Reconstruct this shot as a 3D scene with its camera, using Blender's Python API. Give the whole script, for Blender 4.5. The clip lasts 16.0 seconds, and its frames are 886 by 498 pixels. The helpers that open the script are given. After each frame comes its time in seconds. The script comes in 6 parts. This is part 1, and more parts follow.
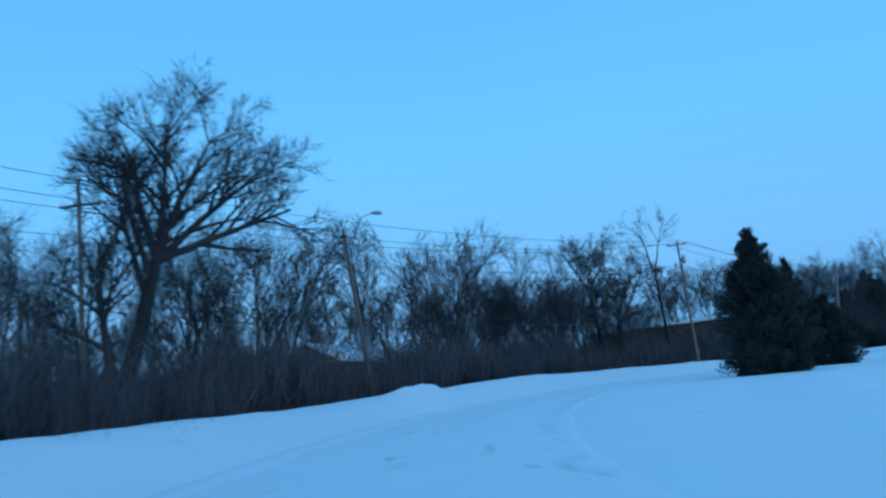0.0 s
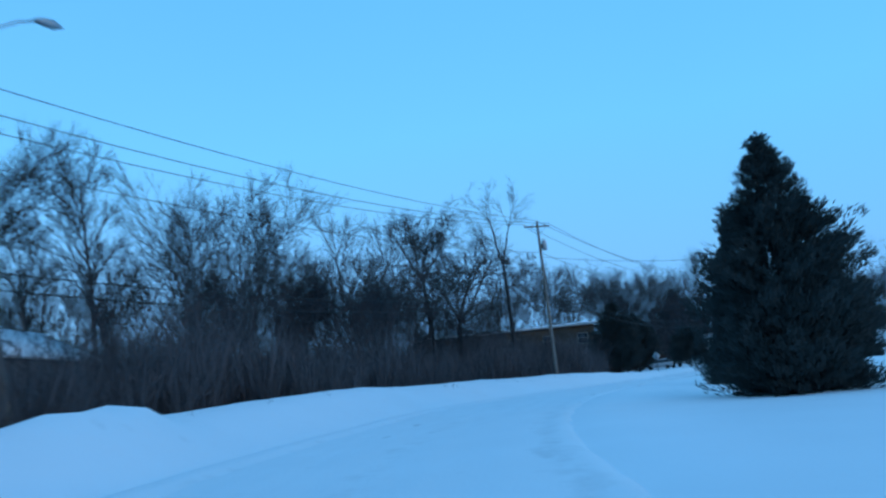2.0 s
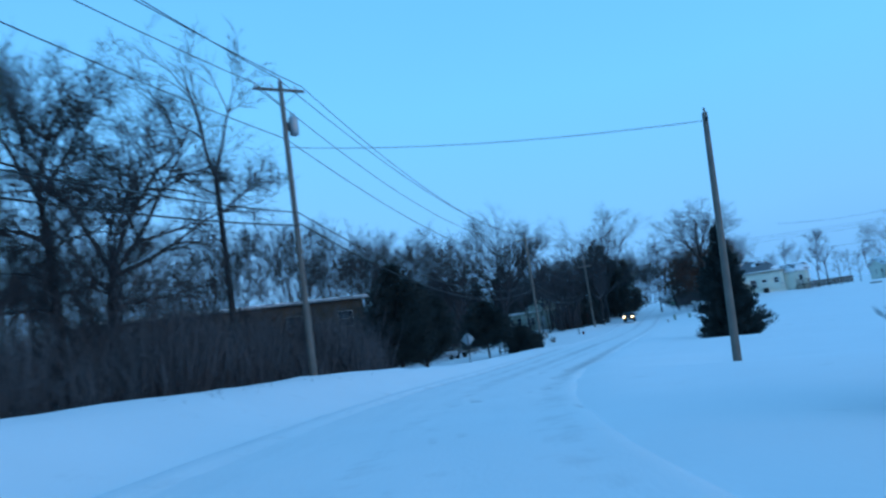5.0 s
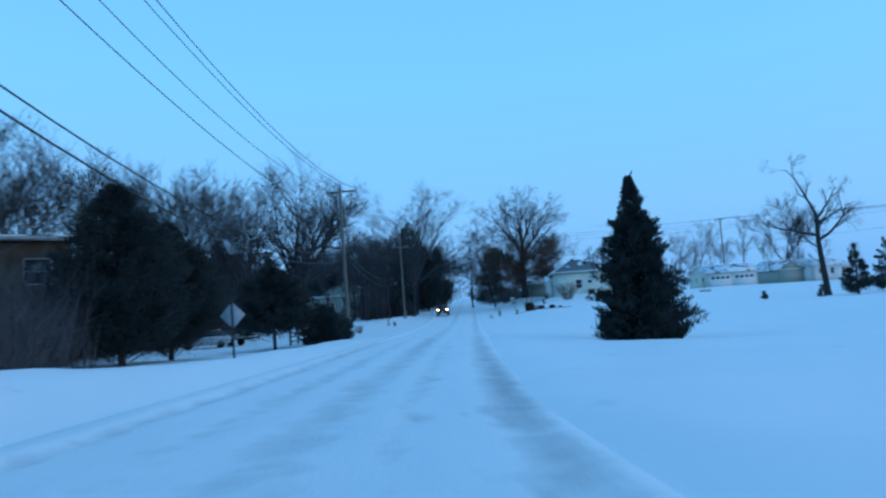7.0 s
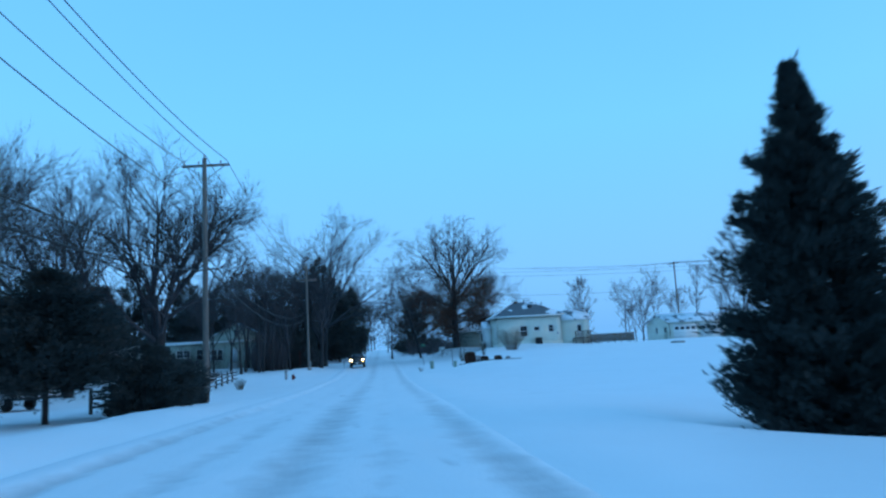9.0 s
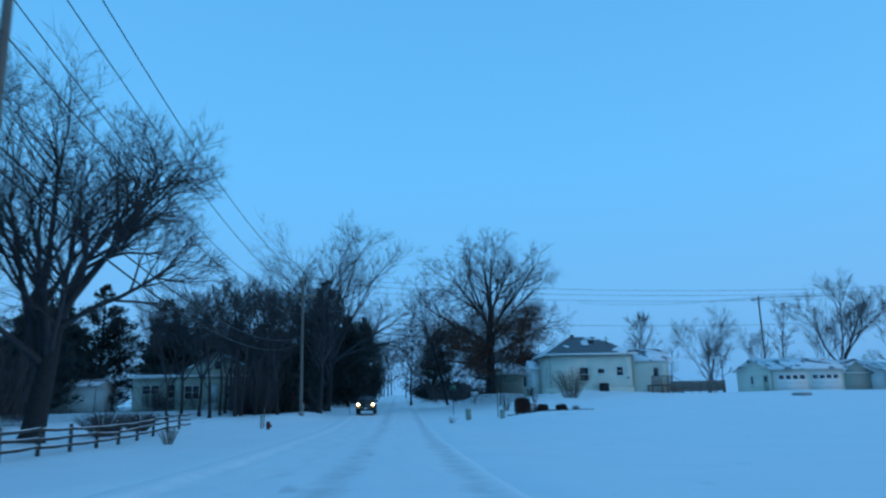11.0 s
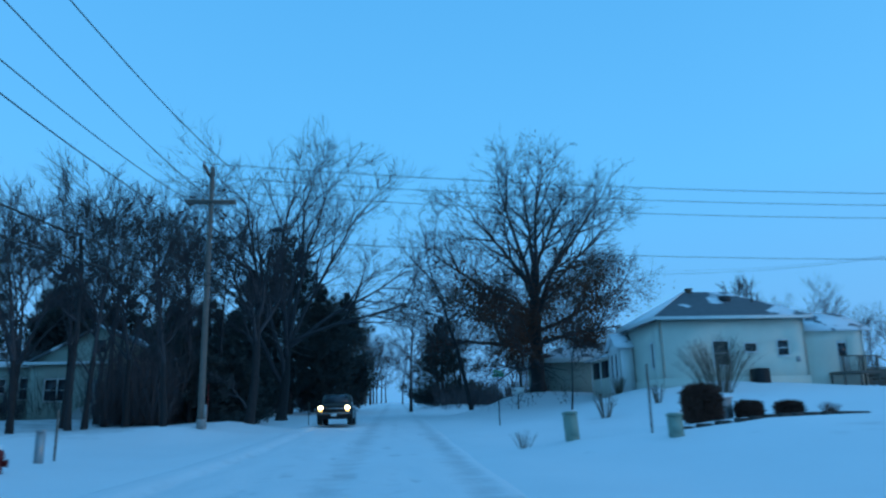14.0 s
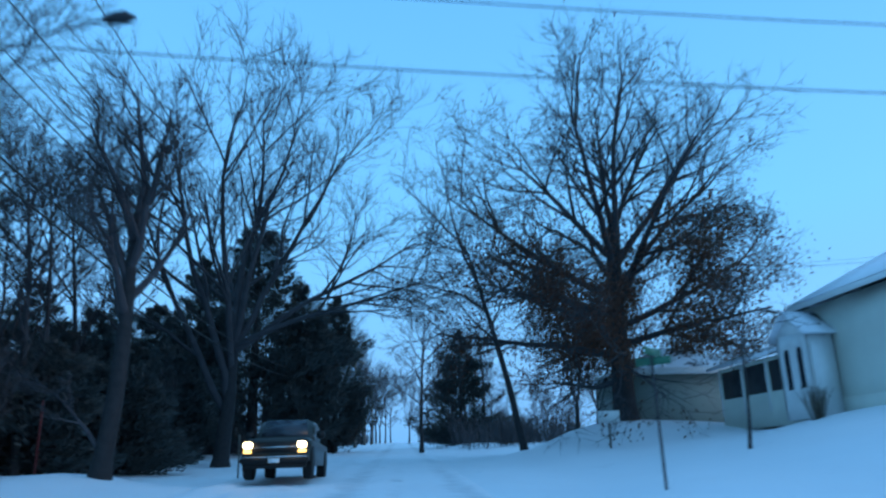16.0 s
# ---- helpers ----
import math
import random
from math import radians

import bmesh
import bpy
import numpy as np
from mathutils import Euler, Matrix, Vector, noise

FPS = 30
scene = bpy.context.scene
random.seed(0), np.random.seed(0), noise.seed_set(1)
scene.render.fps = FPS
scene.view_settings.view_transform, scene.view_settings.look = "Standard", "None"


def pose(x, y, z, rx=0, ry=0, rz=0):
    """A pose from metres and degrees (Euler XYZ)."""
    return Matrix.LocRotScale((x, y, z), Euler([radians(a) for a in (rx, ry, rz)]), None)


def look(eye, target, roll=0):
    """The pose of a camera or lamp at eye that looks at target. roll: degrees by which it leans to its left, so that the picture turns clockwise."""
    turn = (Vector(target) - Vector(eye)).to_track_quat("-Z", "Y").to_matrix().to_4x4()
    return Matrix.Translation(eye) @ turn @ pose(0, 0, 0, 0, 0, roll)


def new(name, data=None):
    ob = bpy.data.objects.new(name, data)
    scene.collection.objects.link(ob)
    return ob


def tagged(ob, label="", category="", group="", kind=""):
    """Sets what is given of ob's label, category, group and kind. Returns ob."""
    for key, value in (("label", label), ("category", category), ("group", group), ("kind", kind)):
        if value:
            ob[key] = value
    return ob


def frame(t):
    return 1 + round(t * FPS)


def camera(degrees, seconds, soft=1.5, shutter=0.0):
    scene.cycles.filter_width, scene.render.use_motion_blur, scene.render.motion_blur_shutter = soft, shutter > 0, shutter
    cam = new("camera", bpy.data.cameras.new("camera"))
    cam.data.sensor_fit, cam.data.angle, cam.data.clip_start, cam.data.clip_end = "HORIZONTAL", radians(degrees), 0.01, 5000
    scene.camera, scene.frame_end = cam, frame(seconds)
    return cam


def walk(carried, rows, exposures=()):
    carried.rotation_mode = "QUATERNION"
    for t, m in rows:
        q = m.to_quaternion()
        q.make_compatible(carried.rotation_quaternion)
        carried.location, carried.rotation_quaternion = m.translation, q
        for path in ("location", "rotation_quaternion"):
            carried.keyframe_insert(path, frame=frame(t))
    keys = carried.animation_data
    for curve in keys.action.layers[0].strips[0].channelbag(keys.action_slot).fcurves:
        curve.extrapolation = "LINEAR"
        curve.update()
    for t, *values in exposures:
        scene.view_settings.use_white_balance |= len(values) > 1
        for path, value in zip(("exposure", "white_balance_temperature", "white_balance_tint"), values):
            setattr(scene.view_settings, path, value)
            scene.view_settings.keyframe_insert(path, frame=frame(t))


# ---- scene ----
cam = camera(62.5, 16.0, soft=2.3, shutter=0.5)
PATH = [
    (0, (1.869, -2.397, 1.585), (3.225, -0.975, 1.96), -7.0),
    (0.5, (5.677, 1.777, 1.613), (7.106, 3.116, 2.018), -8.2),
    (1, (9.594, 5.799, 1.662), (11.127, 7.026, 2.041), -6.7),
    (1.5, (13.741, 9.462, 1.729), (15.352, 10.576, 2.131), -5.8),
    (2, (17.918, 12.788, 1.788), (19.604, 13.806, 2.139), -6.2),
    (2.5, (22.465, 15.917, 1.821), (24.204, 16.833, 2.189), -5.3),
    (3, (27.226, 18.632, 1.832), (29.028, 19.44, 2.149), -5.5),
    (3.5, (32.125, 21.024, 1.789), (33.984, 21.7, 2.085), -8.3),
    (4, (37.069, 23.089, 1.773), (38.952, 23.709, 2.033), -8.2),
    (4.5, (42.072, 24.911, 1.813), (43.982, 25.439, 2.081), -7.9),
    (5, (47.286, 26.218, 1.797), (49.232, 26.605, 2.052), -8.1),
    (7.5, (74.231, 29.448, 1.339), (76.203, 29.203, 1.568), -3.7),
    (8, (79.659, 29.384, 1.306), (81.607, 29.085, 1.648), -3.5),
    (8.5, (85.154, 28.929, 1.259), (87.089, 28.55, 1.597), -3.8),
    (9, (90.522, 28.229, 1.207), (92.461, 27.844, 1.508), -3.3),
    (11.5, (118.079, 25.258, 1.134), (119.992, 24.914, 1.606), -0.7),
    (12, (123.487, 24.709, 1.09), (125.385, 24.307, 1.578), 0.3),
    (12.5, (129.036, 24.09, 1.076), (130.947, 23.687, 1.505), -0.1),
    (13, (134.712, 23.441, 1.052), (136.628, 23.077, 1.497), -1.1),
    (13.5, (140.537, 22.796, 1.057), (142.452, 22.452, 1.522), -1.5),
    (14, (146.022, 22.225, 1.078), (147.94, 21.885, 1.533), -1.5),
    (14.5, (151.146, 21.695, 1.123), (153.075, 21.405, 1.562), -2.4),
    (15, (156.502, 21.024, 1.258), (158.427, 20.79, 1.748), -3.8),
    (15.5, (161.909, 20.395, 1.324), (163.794, 20.065, 1.905), -1.8),
    (16, (167.333, 19.851, 1.35), (169.227, 19.529, 1.907), -1.6),
]
SKY_STRENGTH = 1.0
EXPOSURES = [(0.0, 0.1, 6400, 8), (2.5, 0.24, 6500, 10), (5.0, 0.28, 6600, 12), (7.5, 0.28, 6900, 15), (9.0, 0.33, 6680, 12), (11.5, -0.06, 6450, 7), (12.0, 0.03, 6350, 6), (12.5, -0.05, 6200, 4),
             (13.0, -0.03, 6200, 4), (14.0, 0.0, 6250, 5), (14.5, 0.06, 6300, 6), (15.0, 0.27, 6600, 11), (15.5, 0.36, 6800, 14), (16.0, 0.36, 6800, 14)]
walk(cam, [(t, look(eye, target, roll)) for t, eye, target, roll in PATH], exposures=EXPOSURES)

# ---- light ----
world = bpy.data.worlds.new("dusk_sky")
scene.world = world
world.use_nodes = True
wn, wl = world.node_tree.nodes, world.node_tree.links
wn.clear()
w_out = wn.new("ShaderNodeOutputWorld")
w_bg = wn.new("ShaderNodeBackground")
w_geo = wn.new("ShaderNodeTexCoord")
w_sep = wn.new("ShaderNodeSeparateXYZ")
w_ramp = wn.new("ShaderNodeValToRGB")
w_sky = wn.new("ShaderNodeTexSky")
w_mix = wn.new("ShaderNodeMix")
w_noise = wn.new("ShaderNodeTexNoise")
w_add = wn.new("ShaderNodeMath")
w_sky.sky_type = "NISHITA"
w_sky.sun_disc = False
w_sky.sun_elevation = radians(6)
w_sky.sun_rotation = radians(200)
w_sky.dust_density = 4.0
w_mix.data_type = "RGBA"
w_mix.inputs["Factor"].default_value = 0.03
w_noise.inputs["Scale"].default_value = 1.6
w_noise.inputs["Detail"].default_value = 3.0
w_add.operation = "MULTIPLY_ADD"
w_add.inputs[1].default_value = 0.12
SKY = [(0.0, (0.122, 0.385, 0.79)), (0.14, (0.138, 0.455, 0.91)), (0.32, (0.12, 0.50, 1.0)), (0.6, (0.09, 0.415, 0.88)), (1.0, (0.065, 0.30, 0.66))]
ramp = w_ramp.color_ramp
ramp.elements[0].position, ramp.elements[0].color = SKY[0][0], (*SKY[0][1], 1)
ramp.elements[1].position, ramp.elements[1].color = SKY[-1][0], (*SKY[-1][1], 1)
for p_, c_ in SKY[1:-1]:
    el = ramp.elements.new(p_)
    el.color = (*c_, 1)
wl.new(w_geo.outputs["Generated"], w_sep.inputs[0])
wl.new(w_geo.outputs["Generated"], w_noise.inputs["Vector"])
wl.new(w_noise.outputs["Fac"], w_add.inputs[0])
wl.new(w_sep.outputs["Z"], w_add.inputs[2])
w_sub = wn.new("ShaderNodeMath")
w_sub.operation = "SUBTRACT"
w_sub.inputs[1].default_value = 0.06
wl.new(w_add.outputs[0], w_sub.inputs[0])
wl.new(w_sub.outputs[0], w_ramp.inputs["Fac"])
wl.new(w_ramp.outputs["Color"], w_mix.inputs["A"])
wl.new(w_sky.outputs["Color"], w_mix.inputs["B"])
wl.new(w_mix.outputs["Result"], w_bg.inputs["Color"])
w_bg.inputs["Strength"].default_value = SKY_STRENGTH
wl.new(w_bg.outputs[0], w_out.inputs["Surface"])
sun = bpy.data.lights.new("sun", "SUN")
sun.energy, sun.angle, sun.color = 0.12, radians(60), (0.55, 0.8, 1.0)
sun_ob = new("sun", sun)
sun_ob.matrix_world = look((0, 0, 80), (30, 20, 0))


# ---- materials ----
def mat(name, col, rough=0.7, metal=0.0, var=0.25, scale=6.0, bump=0.15, bscale=40.0, col2=None, spec=0.3, emit=None, emit_s=0.0):
    m = bpy.data.materials.new(name)
    m.use_nodes = True
    nt = m.node_tree
    b = nt.nodes["Principled BSDF"]
    b.inputs["Roughness"].default_value = rough
    b.inputs["Metallic"].default_value = metal
    b.inputs["Specular IOR Level"].default_value = spec
    tc = nt.nodes.new("ShaderNodeTexCoord")
    n1 = nt.nodes.new("ShaderNodeTexNoise")
    n1.inputs["Scale"].default_value = scale
    n1.inputs["Detail"].default_value = 5.0
    n2 = nt.nodes.new("ShaderNodeTexNoise")
    n2.inputs["Scale"].default_value = bscale
    n2.inputs["Detail"].default_value = 3.0
    oi = nt.nodes.new("ShaderNodeObjectInfo")
    mix = nt.nodes.new("ShaderNodeMix")
    mix.data_type = "RGBA"
    c2 = col2 or tuple(c * (1 - var) for c in col)
    mix.inputs["A"].default_value = (*c2, 1)
    mix.inputs["B"].default_value = (*(min(1, c * (1 + var * 0.5)) for c in col), 1)
    addn = nt.nodes.new("ShaderNodeMath")
    addn.operation = "MULTIPLY_ADD"
    addn.inputs[1].default_value = 0.3
    addn.inputs[2].default_value = -0.15
    add2 = nt.nodes.new("ShaderNodeMath")
    add2.operation = "ADD"
    add2.use_clamp = True
    bp = nt.nodes.new("ShaderNodeBump")
    bp.inputs["Strength"].default_value = bump
    bp.inputs["Distance"].default_value = 0.02
    L = nt.links.new
    L(tc.outputs["Object"], n1.inputs["Vector"])
    L(tc.outputs["Object"], n2.inputs["Vector"])
    L(oi.outputs["Random"], addn.inputs[0])
    L(addn.outputs[0], add2.inputs[0])
    L(n1.outputs["Fac"], add2.inputs[1])
    L(add2.outputs[0], mix.inputs["Factor"])
    L(mix.outputs["Result"], b.inputs["Base Color"])
    L(n2.outputs["Fac"], bp.inputs["Height"])
    L(bp.outputs["Normal"], b.inputs["Normal"])
    if emit:
        b.inputs["Emission Color"].default_value = (*emit, 1)
        b.inputs["Emission Strength"].default_value = emit_s
    return m


def mask_mat(name, attr, col_a, col_b, rough=0.6, nscale=0.6, amount=0.5, fine=9.0, bump=0.3):
    """Snow with another ground showing through where the attribute and a ragged noise say so."""
    m = mat(name, col_a, rough, var=0.05, scale=0.35, bump=bump, bscale=fine, spec=0.2)
    nt = m.node_tree
    b = nt.nodes["Principled BSDF"]
    src = b.inputs["Base Color"].links[0].from_socket
    at = nt.nodes.new("ShaderNodeAttribute")
    at.attribute_name = attr
    ns = nt.nodes.new("ShaderNodeTexNoise")
    ns.inputs["Scale"].default_value = nscale
    ns.inputs["Detail"].default_value = 6.0
    ns.inputs["Roughness"].default_value = 0.65
    tc = nt.nodes.new("ShaderNodeTexCoord")
    nt.links.new(tc.outputs["Object"], ns.inputs["Vector"])
    ma = nt.nodes.new("ShaderNodeMath")
    ma.operation = "MULTIPLY_ADD"
    ma.inputs[1].default_value = amount
    ma.inputs[2].default_value = -0.5 * amount
    nt.links.new(ns.outputs["Fac"], ma.inputs[0])
    mb = nt.nodes.new("ShaderNodeMath")
    mb.operation = "ADD"
    nt.links.new(ma.outputs[0], mb.inputs[0])
    nt.links.new(at.outputs["Fac"], mb.inputs[1])
    mr = nt.nodes.new("ShaderNodeMapRange")
    mr.inputs["From Min"].default_value = 0.12
    mr.inputs["From Max"].default_value = 0.75
    nt.links.new(mb.outputs[0], mr.inputs["Value"])
    mix = nt.nodes.new("ShaderNodeMix")
    mix.data_type = "RGBA"
    nt.links.new(mr.outputs["Result"], mix.inputs["Factor"])
    nt.links.new(src, mix.inputs["A"])
    mix.inputs["B"].default_value = (*col_b, 1)
    nt.links.new(mix.outputs["Result"], b.inputs["Base Color"])
    return m


def snow_roof_mat(name, col, amount, scale):
    """Shingles with patches of snow lying on them."""
    m = mat(name, col, 0.85, var=0.3, scale=3.0, bump=0.4, bscale=25.0)
    nt = m.node_tree
    b = nt.nodes["Principled BSDF"]
    src = b.inputs["Base Color"].links[0].from_socket
    tc = nt.nodes.new("ShaderNodeTexCoord")
    ns = nt.nodes.new("ShaderNodeTexNoise")
    ns.inputs["Scale"].default_value = scale
    ns.inputs["Detail"].default_value = 4.0
    nt.links.new(tc.outputs["Object"], ns.inputs["Vector"])
    mr = nt.nodes.new("ShaderNodeMapRange")
    mr.inputs["From Min"].default_value = amount
    mr.inputs["From Max"].default_value = amount + 0.05
    nt.links.new(ns.outputs["Fac"], mr.inputs["Value"])
    mix = nt.nodes.new("ShaderNodeMix")
    mix.data_type = "RGBA"
    nt.links.new(mr.outputs["Result"], mix.inputs["Factor"])
    nt.links.new(src, mix.inputs["A"])
    mix.inputs["B"].default_value = (0.8, 0.82, 0.85, 1)
    nt.links.new(mix.outputs["Result"], b.inputs["Base Color"])
    return m


def siding_mat(name, col, pitch=0.11):
    """Painted lap siding: level boards with a shadowed lip, some grime."""
    m = mat(name, col, 0.55, var=0.12, scale=1.2, bump=0.05, bscale=60.0)
    nt = m.node_tree
    b = nt.nodes["Principled BSDF"]
    tc = nt.nodes.new("ShaderNodeTexCoord")
    wv = nt.nodes.new("ShaderNodeTexWave")
    wv.wave_profile = "SAW"
    wv.bands_direction = "Z"
    wv.inputs["Scale"].default_value = 0.314 / pitch
    wv.inputs["Distortion"].default_value = 0.0
    nt.links.new(tc.outputs["Object"], wv.inputs["Vector"])
    bp = nt.nodes.new("ShaderNodeBump")
    bp.inputs["Strength"].default_value = 0.6
    bp.inputs["Distance"].default_value = 0.012
    old = b.inputs["Normal"].links[0].from_socket
    nt.links.new(wv.outputs["Fac"], bp.inputs["Height"])
    nt.links.new(old, bp.inputs["Normal"])
    nt.links.new(bp.outputs["Normal"], b.inputs["Normal"])
    return m


SNOW = (0.84, 0.86, 0.88)
M_GROUND = mask_mat("snow_and_leaf_litter", "litter", SNOW, (0.055, 0.042, 0.032), nscale=0.5, amount=0.9)
# the road's mask tints the wheel ruts and the painted shade of the plowed ledge
M_ROAD = mask_mat("driven_snow", "track_and_shade", SNOW, (0.36, 0.36, 0.37), nscale=1.3, amount=0.7, fine=14.0, bump=0.5)
M_SNOW = mat("snow", SNOW, 0.6, var=0.05, scale=1.0, bump=0.3, bscale=9.0)
M_BARK = mat("bark", (0.036, 0.0345, 0.036), 0.9, var=0.5, scale=5.0, bump=0.8, bscale=30.0)
M_TWIG = mat("twigs", (0.058, 0.055, 0.060), 0.9, var=0.4, scale=2.0, bump=0.0)
M_BRUSH = mat("brush", (0.105, 0.095, 0.10), 0.95, var=0.5, scale=0.4, bump=0.0)
M_NEEDLE = mat("needles", (0.048, 0.060, 0.059), 0.8, var=0.5, scale=1.3, bump=0.0, spec=0.15)
M_PINE = mat("pine_needles", (0.070, 0.082, 0.080), 0.8, var=0.5, scale=0.8, bump=0.0, spec=0.15)
M_OAKLEAF = mat("dry_oak_leaves", (0.125, 0.050, 0.030), 0.85, var=0.55, scale=1.5, bump=0.0)
M_SHRUB = mat("shrub_stems", (0.17, 0.14, 0.11), 0.9, var=0.4, scale=4.0, bump=0.0)
M_FENCE = mat("dark_weathered_rails", (0.075, 0.066, 0.06), 0.9, var=0.4, scale=4.0, bump=0.4)
M_REDBUSH = mat("dry_red_brown_foliage", (0.15, 0.075, 0.058), 0.9, var=0.5, scale=3.0, bump=0.0)
M_POLE = mat("weathered_pole_wood", (0.19, 0.16, 0.14), 0.9, var=0.35, scale=2.5, bump=0.5, bscale=20.0)
M_IRON = mat("dark_metal", (0.05, 0.05, 0.055), 0.5, metal=0.6, var=0.2)
M_GALV = mat("galvanized_steel", (0.42, 0.43, 0.44), 0.45, metal=0.7, var=0.15)
M_WIRE = mat("wire", (0.03, 0.03, 0.03), 0.7, var=0.1)
M_CERAM = mat("grey_ceramic", (0.3, 0.29, 0.28), 0.35, var=0.1)
M_CREAM = siding_mat("cream_siding", (0.71, 0.71, 0.61))
M_GREEN = siding_mat("sage_siding", (0.40, 0.43, 0.36))
M_GREYSIDE = siding_mat("grey_green_siding", (0.30, 0.34, 0.30))
M_PALE = siding_mat("pale_siding", (0.66, 0.68, 0.66))
M_DIM = siding_mat("weathered_grey_siding", (0.15, 0.16, 0.17))
M_TRIM = mat("white_trim", (0.78, 0.78, 0.76), 0.5, var=0.08)
M_SHINGLE = snow_roof_mat("grey_shingles_with_snow", (0.13, 0.14, 0.15), 0.525, 0.42)
M_SNOWROOF = snow_roof_mat("snowed_roof", (0.15, 0.15, 0.16), 0.40, 0.7)
M_TAN = mat("brown_brick", (0.11, 0.075, 0.05), 0.85, var=0.4, scale=1.5, bump=0.4, bscale=18.0)
M_GLASS = mat("window_glass", (0.03, 0.035, 0.045), 0.12, var=0.1, spec=0.5, bump=0.0)
M_DARK = mat("dark_screen", (0.028, 0.03, 0.034), 0.5, var=0.2)
M_WOOD = mat("grey_deck_wood", (0.16, 0.14, 0.12), 0.85, var=0.35, scale=4.0, bump=0.4)
M_CONC = mat("grey_concrete", (0.33, 0.33, 0.32), 0.9, var=0.25, scale=3.0, bump=0.4)
M_UTIL = mat("pale_green_utility_paint", (0.27, 0.36, 0.30), 0.5, var=0.15, scale=3.0)
M_RED = mat("red_hydrant_paint", (0.17, 0.022, 0.02), 0.45, var=0.3, scale=8.0)
M_SIGNBACK = mat("bare_aluminium_sign_back", (0.36, 0.38, 0.4), 0.5, metal=0.3, var=0.15)
M_SIGNGREEN = mat("green_sign", (0.03, 0.16, 0.10), 0.4, var=0.1)
M_TRUCK = mat("dark_olive_truck_paint", (0.021, 0.021, 0.015), 0.3, var=0.2, spec=0.5)
M_TRIMDARK = mat("black_plastic", (0.02, 0.02, 0.02), 0.6, var=0.2)
M_CHROME = mat("dull_chrome", (0.5, 0.5, 0.5), 0.25, metal=0.9, var=0.1)
M_RUBBER = mat("tyre_rubber", (0.02, 0.02, 0.02), 0.85, var=0.2)
M_LAMP = mat("lit_headlight", (0.9, 0.85, 0.7), 0.3, emit=(1.0, 0.78, 0.42), emit_s=14.0)
M_AMBER = mat("lit_amber_lamp", (0.8, 0.5, 0.1), 0.3, emit=(1.0, 0.62, 0.18), emit_s=2.5)
M_CARGREY = mat("silver_car_paint", (0.38, 0.4, 0.42), 0.35, metal=0.3, var=0.15)
M_DOOR = mat("pale_blue_door", (0.5, 0.55, 0.58), 0.5, var=0.1)


